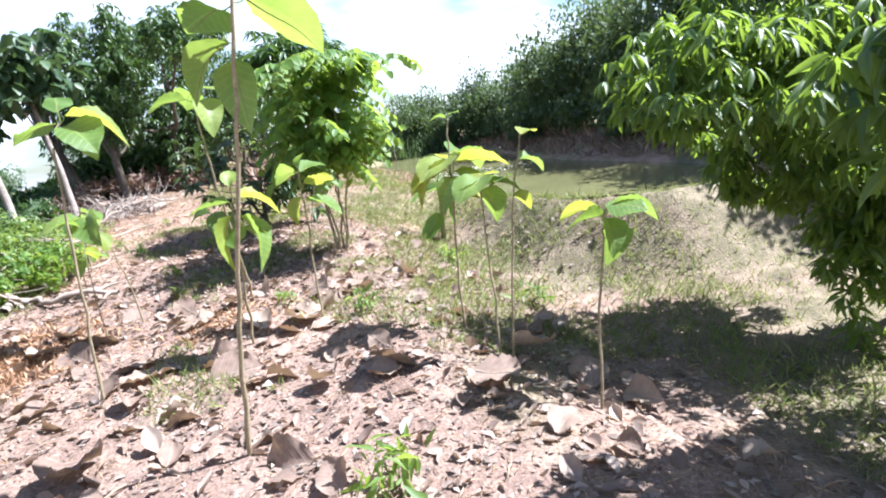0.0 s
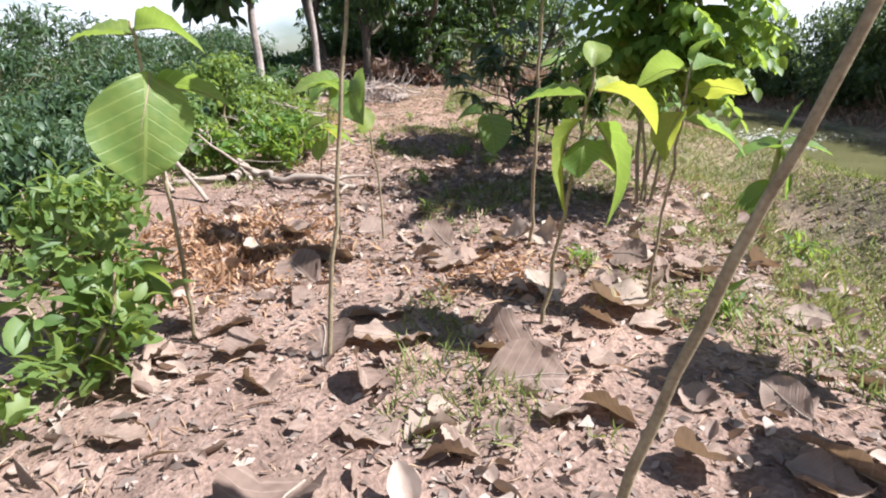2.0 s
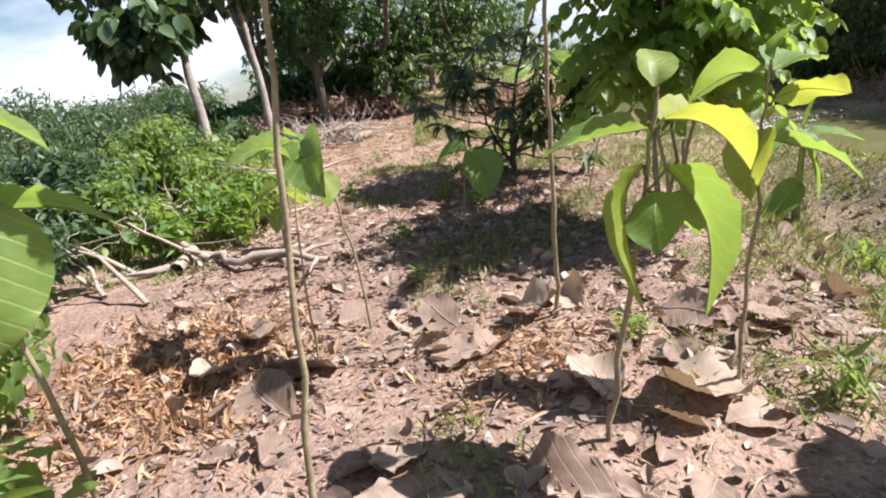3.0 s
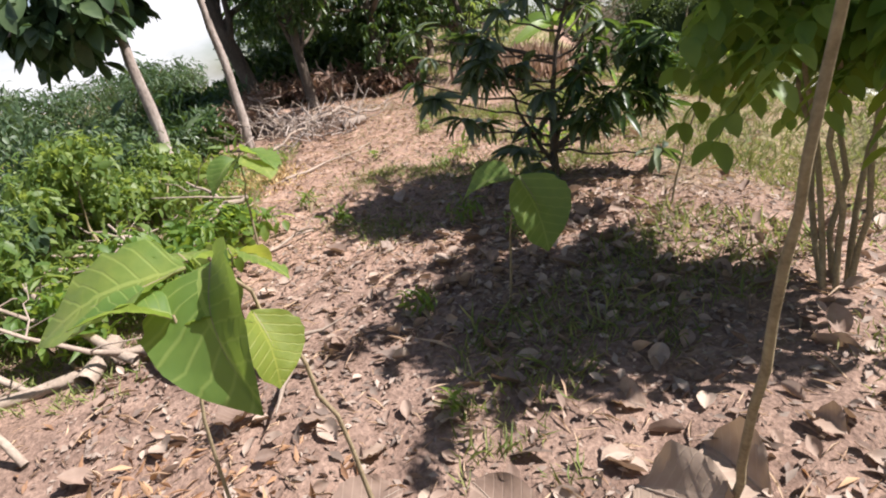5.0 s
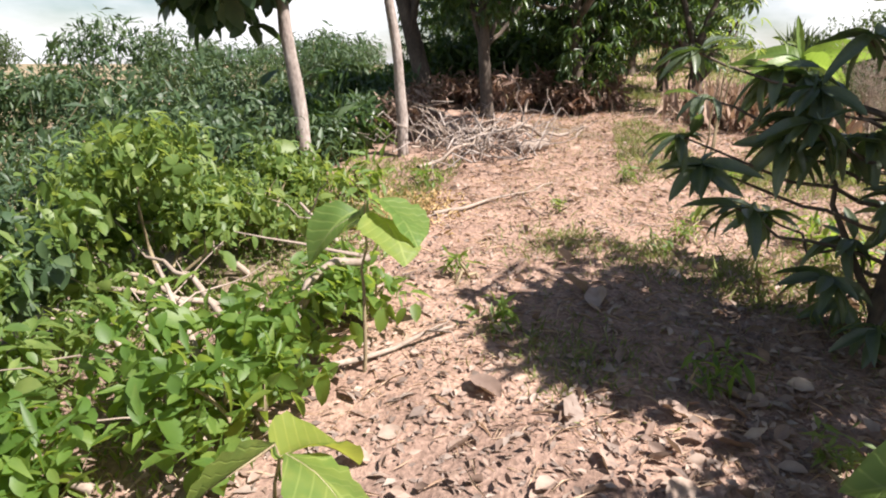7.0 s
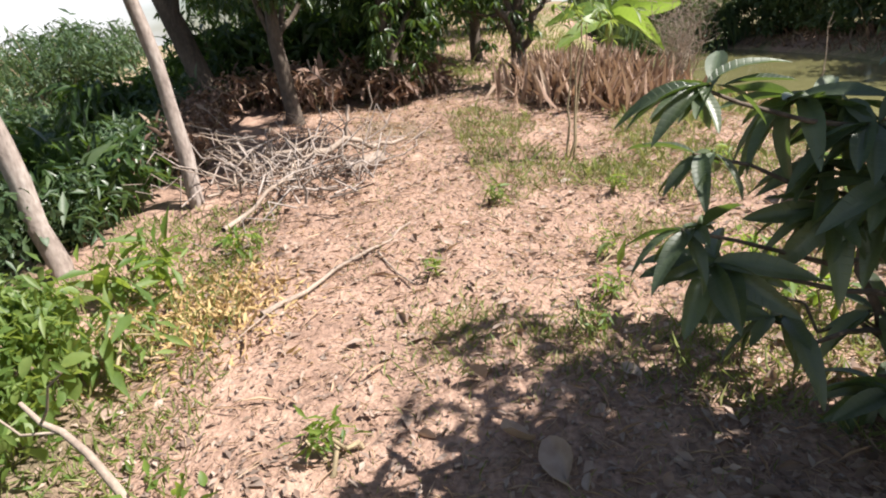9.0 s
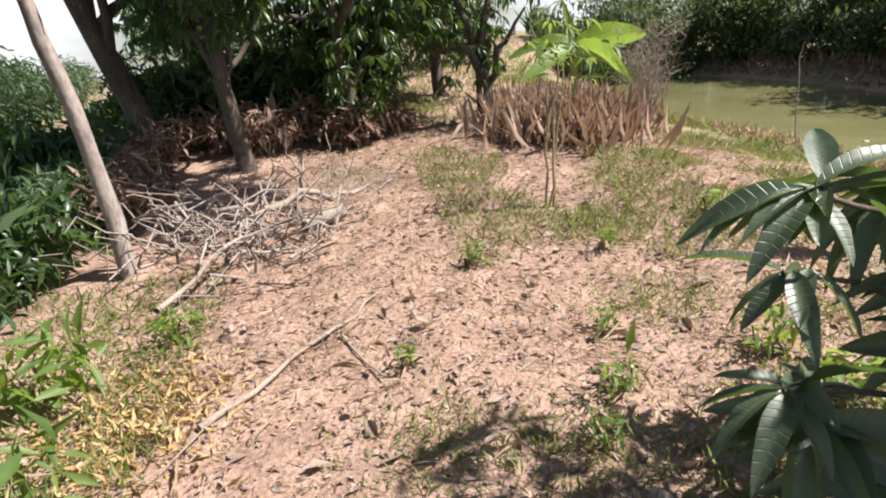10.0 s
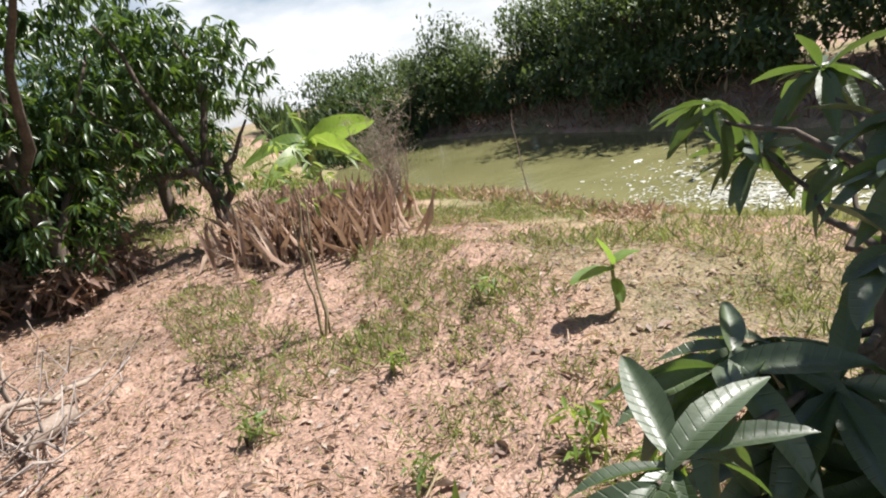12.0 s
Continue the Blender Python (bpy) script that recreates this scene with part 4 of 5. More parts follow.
for b, r, n in (((-1.1, 3.5), (0.4, 0.35, 0.22), 560), ((-0.85, 0.0), (0.3, 0.35, 0.3), 360), ((-1.05, -0.5), (0.35, 0.3, 0.3), 330),
                ((-1.5, 1.0), (0.4, 0.4, 0.3), 500), ((-0.35, -1.45), (0.2, 0.18, 0.12), 110), ((-1.0, 4.3), (0.3, 0.3, 0.15), 240), ((-1.45, 3.05), (0.22, 0.22, 0.18), 220)):
    shrub(b, r, OVAL, int(n * 1.5), 0.066, BRIGHT_FOLIAGE if b[1] > 1.5 else SHRUB_FOLIAGE, "low soft-leaved creeper and weeds", 5, "weed_clump", "weed clumps")
HEDGE = "dense dark narrow-leaved thicket below the bank"
for k in range(14):
    y = -1.0 + 1.25 * k + rng.normal(0, 0.2)
    x = -4.7 - 0.35 * rng.uniform() - (0.9 if k % 2 else 0)
    shrub((x, y), (1.0, 1.0, (1.1 if k < 3 else 0.8 if k < 5 else 0.62) + 0.15 * rng.uniform()), SLIM, 3200, 0.13, HEDGE_FOLIAGE, HEDGE, 9, "thicket", "dark thicket", 0.5)
for k in range(8):
    shrub((-8.5 - 2 * rng.uniform(), 1.0 + 3.2 * k), (2.0, 2.0, 1.1 + 0.2 * rng.uniform()), SLIM, 4200, 0.2, HEDGE_FOLIAGE, HEDGE, 9, "thicket", "dark thicket", 0.5)


for k in range(9):
    shrub((-2.9 - 1.3 * rng.uniform(), 7.9 + 1.0 * k), (0.9, 0.9, 0.45), LANCE, 1700, 0.17, MANGO_FOLIAGE, "dark leafy undergrowth behind the trees", 8, "undergrowth", "undergrowth", 0.8)

for k in range(8):
    shrub((-2.35 - 0.25 * rng.uniform(), 7.2 + 0.45 * k), (0.4, 0.4, 0.24), SLIM, 600, 0.1, HEDGE_FOLIAGE, "dark low weeds at the edge of the slope", 5, "weed_clump", "weed clumps")
    shrub((-1.9 - 0.3 * rng.uniform(), 8.2 + 0.35 * k), (0.35, 0.35, 0.22), SLIM, 260, 0.1, WITHERED, "dry brown undergrowth below the trees", 5, "dry_shrub", "dry undergrowth")

for k in range(9):
    shrub((-1.7 + 0.24 * k + rng.normal(0, 0.1), 10.0 + 0.9 * rng.uniform()), (0.3, 0.28, 0.22), LANCE, 240, 0.12, WITHERED, "dry brown undergrowth below the trees", 4, "dry_shrub", "dry undergrowth")
for k in range(8):
    shrub((-2.4 + 0.33 * k, 10.9 + 0.9 * rng.uniform()), (0.5, 0.45, 0.55), LANCE, 1000, 0.13, MANGO_FOLIAGE, "dark leafy undergrowth behind the trees", 5, "undergrowth", "undergrowth")


def far_tree(base, tall, wide, mat, n=2600, size=0.2, label="dark leafy tree beyond the pond", trunk=0.09):
    root = new("tree")
    root.location = at(*base)
    limb_set(root, trunk, (rng.normal(0, 0.1), rng.normal(0, 0.1), tall * 0.55),
             [(0.6, tuple(np.array((0, 0, tall * 0.65)) + ball(1)[0] * (wide * 0.6, wide * 0.6, tall * 0.2))) for _ in range(5)], BARK_DARK)
    geo = Geo()
    p = crown_points(n, (0, 0, tall * 0.5), (wide * 1.1, wide * 1.1, tall * 0.55), 20, 0.15, 0.42)
    scatter(geo, KITE, p, ball(n) + (0, 0, -0.4), size * rng.uniform(0.6, 1.3, n))
    part("crown", geo, mat, root)
    return tagged(root, label, "tree", "trees round the pond")


for k in range(27):
    t = k / 26
    x, y = np.interp(t, [0, 0.35, 0.7, 1], [9.9, 9.9, 10.6, 8.6]), np.interp(t, [0, 0.35, 0.7, 1], [1.0, 8.0, 15.5, 23.0])
    far_tree((x + rng.normal(0, 0.5), y + rng.normal(0, 0.4)), 3.7 + 0.8 * rng.uniform() - 2.3 * t, 1.35 + 0.3 * rng.uniform(), FAR_FOLIAGE, 3600, 0.15)
for k in range(20):
    t = k / 19
    x, y = np.interp(t, [0, 0.3, 0.8, 1], [8.0, 8.5, 9.6, 7.4]), np.interp(t, [0, 0.3, 0.8, 1], [0.6, 6.0, 18.5, 21.5])
    shrub((x + rng.normal(0, 0.3), y), (0.7, 0.8, 0.45 + 0.2 * rng.uniform()), KITE, 1500, 0.11, FAR_FOLIAGE, "bush on the shaded far bank of the pond", 6, "bush", "bushes on the far bank")
far_a = far_tree((18.0, 2.0), 5.5, 2.4, FAR_FOLIAGE, 2600, 0.34, "tall tree in the distance", 0.16)
for k in range(46):
    a = k * 0.1366 * 1.0 + rng.normal(0, 0.05)
    d = rng.uniform(22, 48)
    low = 4.6 < a % 6.2832 < 6.15
    x, y = 2 + d * math.sin(a), 6 + d * math.cos(a)
    s = rng.uniform(0.8, 1.35) * (0.42 if low else 0.55 if a % 6.2832 < 0.85 else 1.0)
    copy_thing(far_a, Matrix.Translation(at(x, y)) @ pose(0, 0, 0, 0, 0, rng.uniform(0, 360)) @ Matrix.Scale(s, 4))

# ---- dead wood ----
def stick(name, points, r0, r1, label, twigs=0, category="branch", group=""):
    root = new(name)
    o = at(points[0][0], points[0][1])
    root.location = o
    line = []
    pts = [at(x, y, dz) - o for x, y, dz in points]
    for a, b in zip(pts, pts[1:]):
        line.extend(bend(a, b, 4, 0.012)[:-1])
    line.append(pts[-1])
    part("wood", Geo().add(*tube(line, np.linspace(r0, r1, len(line)), 8, wobble=0.07)), DEADWOOD, root)
    for _ in range(twigs):
        q = line[int(rng.integers(1, len(line)))]
        e = q + rng.normal(size=3) * (0.22, 0.22, 0.05) + (0, 0, 0.1)
        part("twig", Geo().add(*tube(bend(q, e, 5, 0.015), np.linspace(r1 * 0.7, 0.002, 5), 5)), DEADWOOD, root)
    return tagged(root, label, category, group)


stick("fallen_branch", [(-0.26, 2.58, 0.06), (-0.55, 2.72, 0.10), (-0.85, 2.72, 0.07), (-1.15, 2.98, 0.03), (-1.75, 2.72, 0.03)], 0.022, 0.03, "pale barkless fallen branch lying on the litter", 2)
stick("fallen_branch", [(-1.1, 2.85, 0.05), (-1.45, 3.0, 0.2), (-1.75, 3.25, 0.35)], 0.025, 0.012, "pale dead branch propped on another", 1)
stick("bent_branch", [(-1.02, 3.88, 0.02), (-1.10, 4.0, 0.16), (-1.02, 4.15, 0.30), (-0.85, 4.25, 0.34)], 0.03, 0.015, "crooked grey dead branch rising from weeds", 3)
stick("bent_branch", [(-1.86, 3.5, 0.02), (-2.15, 3.75, 0.2), (-2.45, 3.95, 0.5)], 0.022, 0.012, "curved grey dead branch", 1)
stick("cut_log", [(-1.30, 2.75, 0.05), (-1.28, 3.05, 0.06)], 0.045, 0.042, "short cut log with pale ends", 0, "log")
stick("cut_log", [(-1.75, 3.35, 0.05), (-1.98, 3.55, 0.06)], 0.045, 0.045, "short cut log with pale ends", 0, "log")
stick("fallen_branch", [(-1.25, 3.6, 0.03), (-0.8, 3.95, 0.05), (-0.5, 4.3, 0.03)], 0.014, 0.008, "thin grey dead branch on the ground", 3)
stick("long_stick", [(-0.96, 5.82, 0.02), (-0.7, 6.1, 0.03), (-0.45, 6.4, 0.02), (-0.22, 6.66, 0.02)], 0.014, 0.006, "long thin dry stick on bare earth", 2)
stick("dry_stick", [(-0.42, 6.35, 0.015), (-0.25, 5.95, 0.015)], 0.006, 0.004, "thin dry stick on bare earth", 0)
stick("dry_stick", [(0.10, 5.75, 0.015), (0.38, 5.92, 0.015)], 0.008, 0.005, "thin dry stick on bare earth", 1)
stick("cut_log", [(-0.62, 7.86, 0.05), (-0.36, 7.95, 0.06)], 0.06, 0.055, "short cut log at the foot of the brush pile", 0, "log")

for k in range(15):
    x, y, ang = -0.95 - 0.8 * rng.uniform(), 2.3 + 0.17 * k, rng.uniform(-0.9, 0.9)
    stick("dead_branch", [(x, y, 0.02), (x - 0.3 * math.cos(ang), y + 0.3 * math.sin(ang), 0.16 + 0.14 * rng.uniform()), (x - 0.6 * math.cos(ang), y + 0.55 * math.sin(ang), 0.18 + 0.28 * rng.uniform())],
          0.017, 0.007, "crooked grey dead branch among the weeds", 2, "branch", "dead branches at the path's edge")

pile = new("brush_pile")
pile.location = at(-0.95, 7.85)
for k in range(80):
    a = np.array([rng.normal(-0.05, 0.3), rng.normal(-0.15, 0.38), rng.uniform(0.0, 0.2)])
    ang = rng.normal(0.45, 0.9)
    e = a + np.array([math.cos(ang), math.sin(ang), 0]) * rng.uniform(0.3, 0.85) * rng.choice((-1, 1)) + (0, 0, rng.uniform(0.0, 0.42))
    part("branch", Geo().add(*tube(bend(a, e, 7, 0.06), np.linspace(rng.uniform(0.006, 0.012), 0.0025, 7), 5)), BARK_PALE if k % 3 else DEADWOOD, pile)
for a, e, r in (((-0.35, -1.15, 0.03), (0.1, -0.1, 0.22), 0.016), ((0.1, -0.1, 0.22), (0.78, 0.45, 0.16), 0.024), ((-0.4, 0.1, 0.2), (0.6, 0.25, 0.2), 0.018),
                ((0.3, 0.2, 0.05), (0.38, 0.25, 0.5), 0.02), ((0.4, 0.4, 0.1), (0.1, 0.5, 0.85), 0.008), ((0.5, 0.4, 0.1), (0.55, 0.45, 0.6), 0.006)):
    part("branch", Geo().add(*tube(bend(a, e, 8, 0.03), np.linspace(r, r * 0.6, 8), 8, wobble=0.06)), DEADWOOD, pile)
tagged(pile, "heap of dry grey cut branches beside the path", "brush pile")

# ---- dry stalks, reeds ----
def blades(name, n, place, size, mat, label, category, lean=0.5, leaf=SLIM, kind="stuff"):
    """A stand of upright dry or green blades."""
    p = place(n)
    n = len(p)
    p[:, 2] = height(p[:, 0], p[:, 1])
    d = rng.normal(size=(n, 3)) * (lean, lean, 0.25) + (0, 0, 1)
    geo = Geo()
    scatter(geo, leaf, p, d, size * rng.uniform(0.5, 1.3, n), rng.uniform(0, 6.3, n), np.tile((0.3, 0.9, 0.1), (n, 1)))
    ob = new(name, geo.mesh(name, mat))
    return tagged(ob, label, category, kind=kind)


def box_place(x0, x1, y0, y1):
    return lambda n: np.stack([rng.uniform(x0, x1, n), rng.uniform(y0, y1, n), np.zeros(n)], -1)


def blob_place(x, y, rx, ry):
    return lambda n: np.stack([rng.normal(x, rx, n), rng.normal(y, ry, n), np.zeros(n)], -1)


THIN = (KITE[0] * (0.16, 1, 1), KITE[1])
blades("dry_corn_stand", 2300, blob_place(1.9, 9.75, 0.3, 0.4), 0.38, CORN, "stand of withered brown stalks and leaves", "dry stalks", 0.42, (KITE[0] * (0.3, 1, 1), KITE[1]))
def bare_shrub(base, tall, n, label):
    root = new("bare_shrub")
    root.location = at(*base)
    for k in range(n):
        a, lean = rng.uniform(0, 6.28), rng.uniform(0.05, 0.38)
        end = np.array([math.cos(a) * lean * tall, math.sin(a) * lean * tall, tall * rng.uniform(0.55, 1.05)])
        line = bend((rng.normal(0, 0.06), rng.normal(0, 0.06), -0.03), end, 7, 0.03)
        geo = Geo().add(*tube(line, np.linspace(0.008, 0.002, 7), 5))
        for q in line[2:]:
            for _ in range(3):
                geo.add(*tube(bend(q, q + rng.normal(size=3) * (0.14, 0.14, 0.06) + (0, 0, 0.12), 4, 0.015), np.linspace(0.003, 0.001, 4), 4))
        part("stem", geo, DEADWOOD, root)
    geo = Geo()
    scatter(geo, SLIM, rng.normal(size=(150, 3)) * (0.25, 0.25, 0.25) * tall + (0, 0, tall * 0.65), ball(150), 0.06, rng.normal(0, 1, 150))
    part("foliage", geo, FAR_FOLIAGE, root)
    return tagged(root, label, "shrub")


# Brown blades added to darken the far bank where the trees' shade falls.
blades("far_bank_brush", 5200, lambda n: (lambda q: (lambda d: q[(d > 0.08) & (d < 1.4)])(from_shore(q[:, 0], q[:, 1])))(np.stack([rng.uniform(6.6, 10.4, n), rng.uniform(1.5, 18.5, n), np.zeros(n)], -1)), 0.24, WITHERED, "brown blades added to stand for shade on the far bank", "brush", 0.8, (KITE[0] * (0.4, 1, 1), KITE[1]))
bare_shrub((3.55, 11.0), 1.25, 26, "nearly leafless grey shrub at the water's edge")
bare_shrub((3.9, 11.8), 1.0, 16, "nearly leafless grey shrub at the water's edge")
stick("dead_stalk", [(4.25, 9.3, -0.02), (4.24, 9.32, 0.6), (4.27, 9.33, 1.05)], 0.008, 0.003, "thin upright dead stalk on the shore", 3, "stalk")
blades("shore_straw", 4200, lambda n: (lambda t: np.stack([np.interp(t, [0, 0.3, 0.6, 1], [4.4, 4.7, 4.75, 4.8]) + rng.normal(-0.25, 0.16, n),
       np.interp(t, [0, 0.3, 0.6, 1], [7.4, 9.3, 11.5, 14]), np.zeros(n)], -1))(rng.uniform(0, 1, n)), 0.13, STRAW, "pale trampled straw along the shore", "straw", 2.2, (KITE[0] * (0.3, 1, 1), KITE[1]))
blades("yellow_straw", 1300, blob_place(-1.22, 5.95, 0.2, 0.24), 0.065, YELLOW_STRAW, "small heap of yellow straw", "straw", 1.9, SLIM)
blades("rusty_fern_litter", 2600, blob_place(-0.82, 1.4, 0.34, 0.34), 0.075, RUST, "heap of withered rust-brown fern fronds", "dry fronds", 1.8, SLIM)
blades("rusty_litter", 500, blob_place(0.75, 1.2, 0.25, 0.2), 0.08, RUST, "patch of small rust-brown dead leaves", "dry fronds", 2.4, SLIM)
blades("far_reeds", 1800, lambda n: np.stack([rng.uniform(5.2, 9.0, n), rng.uniform(18.5, 21.5, n), np.zeros(n)], -1), 0.8, FAR_FOLIAGE, "tall green reeds at the pond's end", "reeds", 0.25, THIN)

# ---- litter on the ground ----
big_spots = [(-0.11, 1.74), (0.25, 1.61), (-0.08, 0.48), (0.9, 0.36), (1.25, 0.99), (-0.38, 1.39), (0.88, -0.75), (0.5, 1.62), (1.12, 1.62), (0.8, 1.75), (0.45, 0.42), (-0.2, 0.95),
             (1.45, 1.5), (1.6, 1.1), (1.05, 0.85), (0.65, 0.1), (0.35, -0.3), (2.9, -0.75), (3.05, -0.85), (2.6, -0.2), (2.2, -0.6), (1.9, -0.4), (0.6, -1.1), (1.2, -1.1), (0.1, -0.5)]
for k in range(150):
    x, y = big_spots[k] if k < len(big_spots) else (rng.uniform(-0.7, 3.3), rng.uniform(-2.0, 2.4))
    ob = new("fallen_leaf", DEAD_MESH[k % 5])
    s = rng.uniform(0.25, 0.38) if k < len(big_spots) else rng.uniform(0.09, 0.24)
    a = rng.uniform(0, 6.28)
    m = turns(np.array([(math.cos(a), math.sin(a), rng.normal(0.08, 0.14))]), None, rng.normal(0, 0.35))[0]
    ob.matrix_world = Matrix.LocRotScale(Vector(at(x, y, 0.022)), Matrix(m.tolist()).to_quaternion(), Vector((s, s, s)))
    part("midrib", Geo().add(*tube(np.array([q.co[:] for q in ob.data.vertices])[4::9] + (0, 0, 0.004), np.linspace(0.014, 0.004, 15), 5)).mesh("midrib", DEADWOOD), None, ob)
    tagged(ob, "large curled dry brown leaf lying on the earth", "leaf", "fallen leaves")


CURL = blade((0, 0.12, 0.3, 0.5, 0.7, 0.88, 1), (0.04, 0.2, 0.31, 0.34, 0.27, 0.15, 0.02), 0.8, -0.3, 0.03, 2, 5)


def litter(name, n, place, size, mat, label, leaf=KITE, tilt=0.3):
    p = place(n)
    p[:, 2] = height(p[:, 0], p[:, 1]) + rng.uniform(0.002, 0.018, n)
    a = rng.uniform(0, 6.283, n)
    d = np.stack([np.cos(a), np.sin(a), rng.normal(0.06, tilt, n)], -1)
    geo = Geo()
    scatter(geo, leaf, p, d, size * rng.lognormal(0, 0.42, n), rng.normal(0, 0.6, n))
    ob = new(name, geo.mesh(name, mat))
    return tagged(ob, label, "leaf litter", kind="stuff")


litter("curled_litter", 1900, box_place(-1.2, 3.4, -2.4, 3.6), 0.052, LITTER, "curled dry leaves among smaller litter", CURL)
litter("leaf_chips", 15000, box_place(-1.3, 3.4, -2.2, 5.0), 0.024, ASHEN, "crumbled leaf chips on bare earth")
litter("leaf_litter", 8500, box_place(-1.3, 4.6, -2.6, 4.2), 0.042, ASHEN, "scattered small dry brown leaves and chips")
litter("curled_litter", 400, blob_place(1.0, 3.6, 0.6, 0.8), 0.06, LITTER, "curled dry leaves among smaller litter", CURL)
litter("leaf_litter", 11000, box_place(-1.6, 3.2, 2.8, 10.5), 0.03, LITTER, "scattered small dry brown leaves and chips", KITE, 0.12)
litter("curled_litter", 900, box_place(-1.5, 3.0, 3.6, 10.5), 0.028, LITTER, "curled dry leaves among smaller litter", CURL, 0.15)
litter("twig_litter", 11000, box_place(-1.5, 4.0, -2.6, 10), 0.07, STRAW, "scattered dry stalk fragments", THIN)
litter("leaf_litter", 3500, blob_place(0.9, 4.0, 0.5, 0.8), 0.034, LITTER, "scattered small dry brown leaves and chips")
litter("leaf_chips", 16000, box_place(-1.4, 3.4, 4.6, 10.5), 0.02, ASHEN, "crumbled leaf chips on bare earth", KITE, 0.12)
litter("straw_fibres", 26000, box_place(-1.5, 3.6, 3.6, 10.5), 0.05, STRAW, "trampled dry straw fibres on the earth", (KITE[0] * (0.1, 1, 0.6), KITE[1]), 0.12)
litter("leaf_litter", 4000, box_place(-3.0, 3.2, 10.5, 18), 0.05, LITTER, "scattered small dry brown leaves and chips")


def grass_place(n):
    q = np.stack([rng.uniform(0.3, 5.2, n * 3), rng.uniform(-2.5, 14, n * 3), np.zeros(n * 3)], -1)
    keep = np.array([noise.noise(Vector((x * 0.9, y * 0.9, 3.0))) + 0.25 * noise.noise(Vector((x * 4, y * 4, 9.0))) + 0.13 * (x - 1.9) > 0.06 and not (y < -0.3 and x < 3.8) for x, y, _ in q])
    keep &= from_shore(q[:, 0], q[:, 1]) > 0.05
    return q[keep][:n]


p = grass_place(42000)
p[:, 2] = height(p[:, 0], p[:, 1])
geo = Geo()
scatter(geo, THIN, p, rng.normal(size=p.shape) * (0.7, 0.7, 0.2) + (0, 0, 0.9), 0.07 * rng.lognormal(0, 0.35, len(p)), rng.uniform(0, 6.3, len(p)))
tagged(new("grass", geo.mesh("grass", GRASS)), "thin short half-dry grass", "grass", kind="stuff")
blades("sparse_grass", 9000, lambda n: (lambda q: q[from_shore(q[:, 0], q[:, 1]) > 0.1])(np.stack([rng.uniform(-0.6, 4.4, n), rng.uniform(4.0, 11.0, n), np.zeros(n)], -1)), 0.045, GRASS, "thin scattered grass on the open bank", "grass", 0.8, (KITE[0] * (0.22, 1, 1), KITE[1]))
blades("grass_tufts", 5000, box_place(-2.1, -1.05, 2.6, 7.3), 0.07, GRASS, "short green and dry grass along the path's edge", "grass", 0.8, (KITE[0] * (0.25, 1, 1), KITE[1]))
blades("low_weeds", 1800, box_place(-1.9, -1.15, 2.8, 7.0), 0.055, BRIGHT_FOLIAGE, "small green weeds along the path's edge", "weeds", 1.2, SLIM)
blades("patchy_turf", 9000, lambda n: (lambda c: c[rng.integers(0, len(c), n)] + rng.normal(size=(n, 3)) * (0.16, 0.16, 0))(np.array([(1.3, 5.4, 0), (1.55, 5.1, 0), (1.7, 5.9, 0), (1.2, 7.2, 0), (1.7, 7.9, 0), (2.3, 8.4, 0), (2.9, 9.0, 0), (1.1, 6.2, 0), (0.35, 5.3, 0), (0.75, 5.1, 0), (3.4, 8.6, 0), (2.2, 7.2, 0), (2.9, 5.8, 0), (2.0, 2.0, 0), (2.6, 1.2, 0), (3.2, 0.4, 0), (0.0, 4.2, 0), (-0.1, 5.5, 0)])), 0.055, GRASS, "patches of short green turf", "grass", 0.8, (KITE[0] * (0.3, 1, 1), KITE[1]))

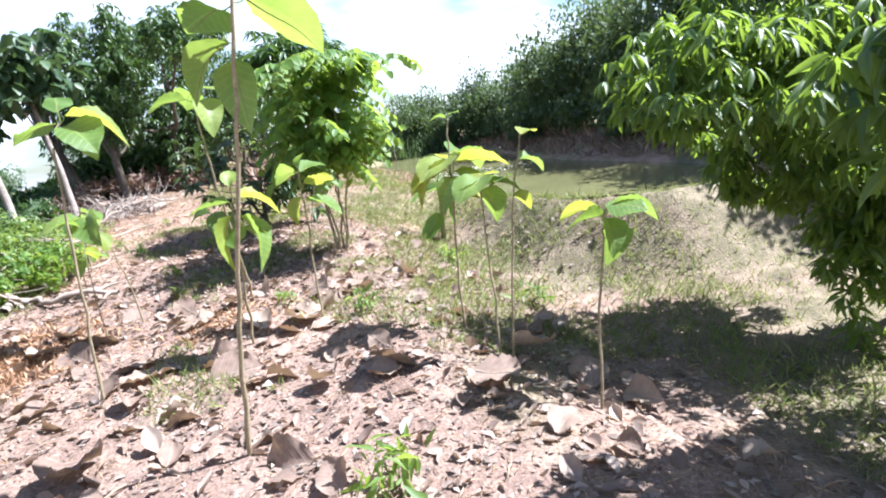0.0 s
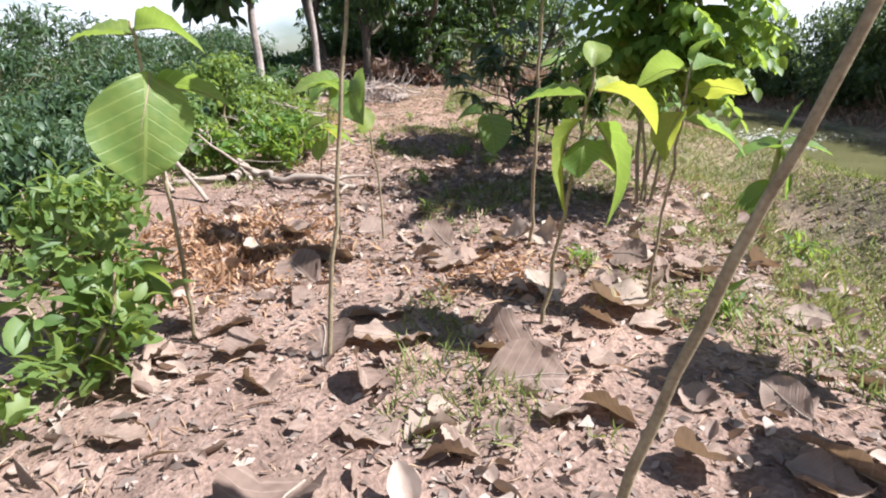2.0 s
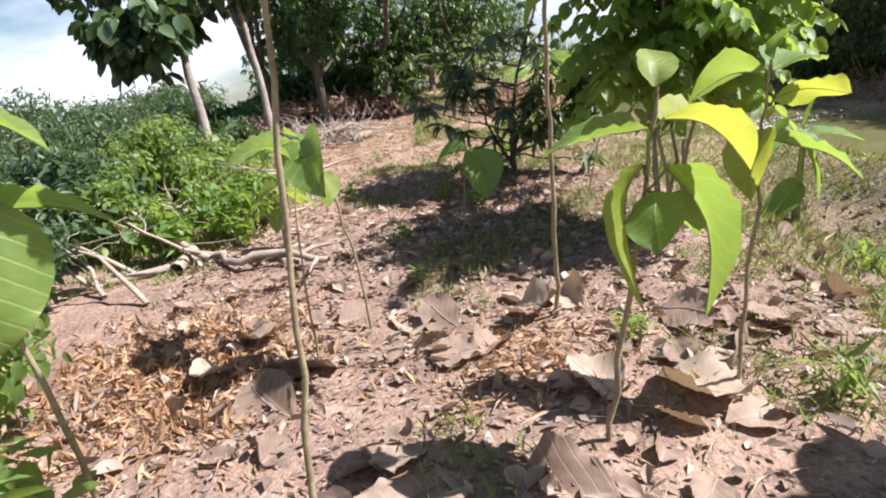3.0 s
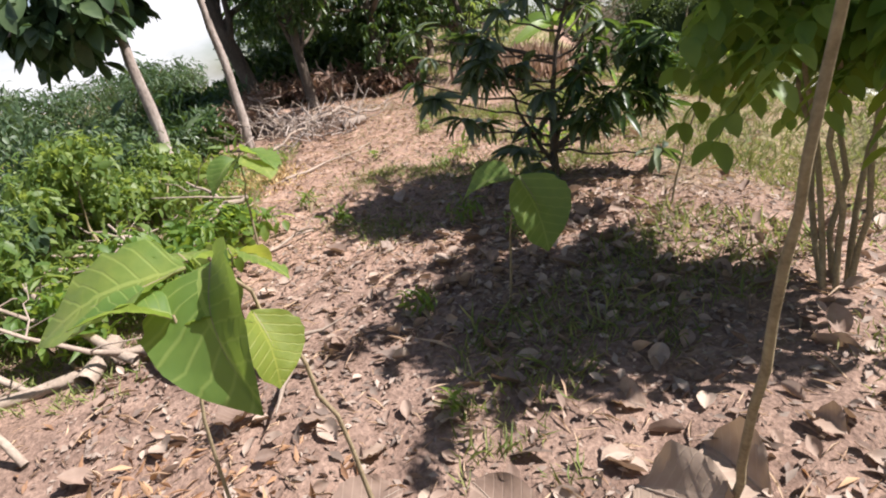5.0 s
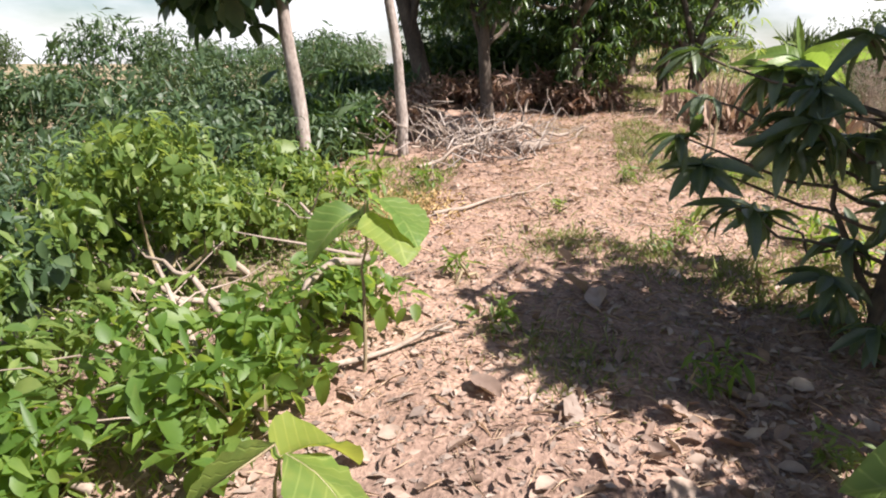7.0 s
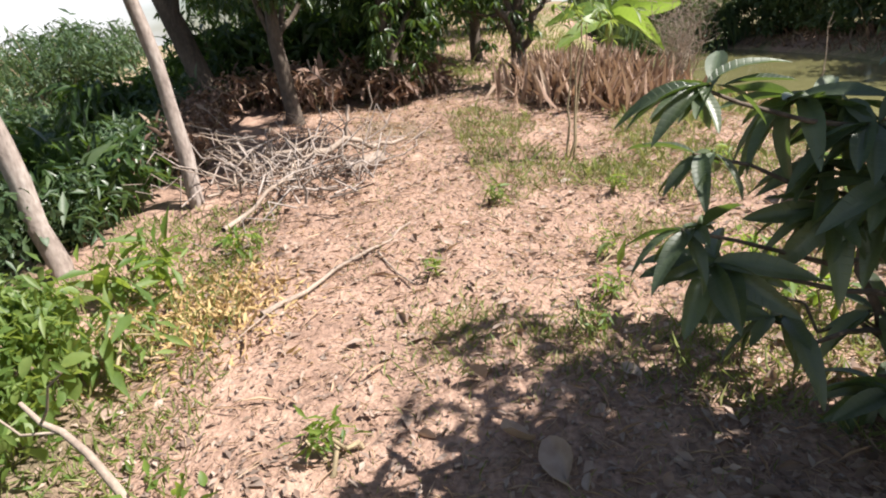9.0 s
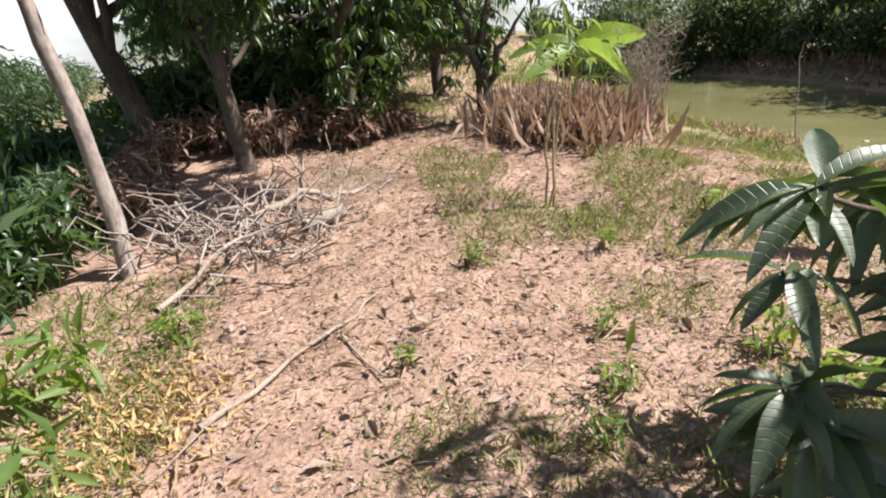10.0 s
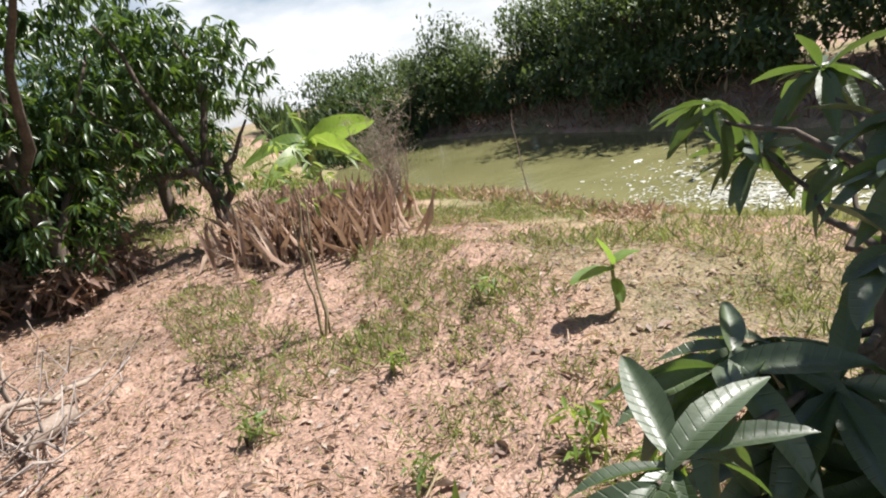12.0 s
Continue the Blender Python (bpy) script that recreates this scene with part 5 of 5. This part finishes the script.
for k, (x, y, s) in enumerate([(-1.45, 5.55, 0.25), (-1.6, 6.2, 0.3), (-1.2, 6.6, 0.16), (0.45, 5.35, 0.1), (0.62, 5.6, 0.12), (-0.15, 6.0, 0.08), (0.75, 6.05, 0.1), (1.3, 5.7, 0.16),
                               (1.1, 6.8, 0.1), (1.9, 7.0, 0.14), (1.35, 5.3, 0.2), (2.0, 5.6, 0.14), (0.35, 6.9, 0.1), (1.5, -1.5, 0.22), (1.25, 1.25, 0.12), (1.8, 0.7, 0.14),
                               (0.3, 2.2, 0.08), (0.2, 3.0, 0.12), (0.8, 3.7, 0.12), (0.5, 4.1, 0.14), (-0.3, 4.4, 0.12), (3.3, 0.9, 0.2), (3.0, 2.2, 0.2), (-0.6, 4.9, 0.12)]):
    shrub((x, y), (s * 0.8, s * 0.8, s * 0.6), SLIM, 70, s * 0.45, BRIGHT_FOLIAGE if k % 3 else SHRUB_FOLIAGE, "small green weed growing from bare earth", 3, "weed", "small weeds")

# Floating bits that also paint sky glints; the dense second patch imitates glare.
scum_glints = np.concatenate([rng.normal(size=(600, 3)) * (0.5, 0.5, 0) + (5.5, 8.2, 0) + rng.normal(size=(600, 1)) * np.array([[0.6, 0.15, 0]]), rng.normal(size=(1500, 3)) * (0.22, 0.42, 0) + (4.95, 7.0, 0)])
scum_glints = scum_glints[from_shore(scum_glints[:, 0], scum_glints[:, 1]) < -0.03]
scum_glints[:, 2] = WATER_Z + 0.006
geo = Geo()
a = rng.uniform(0, 6.283, len(scum_glints))
scatter(geo, KITE, scum_glints, np.stack([np.cos(a), np.sin(a), 0 * a], -1), 0.038 * rng.lognormal(0, 0.6, len(scum_glints)))
tagged(new("floating_debris", geo.mesh("floating_debris", SCUM_GLINT)), "pale leaf bits and scummy flecks on the pond, part painted as sky glare", "debris", kind="stuff")

blades("far_grass", 22000, box_place(-2.5, 4.6, 10.6, 30), 0.12, GRASS, "short green grass under the far trees", "grass", 0.7, (KITE[0] * (0.3, 1, 1), KITE[1]))
blades("bank_grass", 9000, lambda n: (lambda q: q[(from_shore(q[:, 0], q[:, 1]) > 0.08) & ((q[:, 1] > 0.2) | (q[:, 0] > 4.2))])(np.stack([rng.uniform(2.4, 8.0, n), rng.uniform(-2.5, 5.5, n), np.zeros(n)], -1)), 0.09, GRASS, "short green grass towards the pond", "grass", 0.7, (KITE[0] * (0.3, 1, 1), KITE[1]))
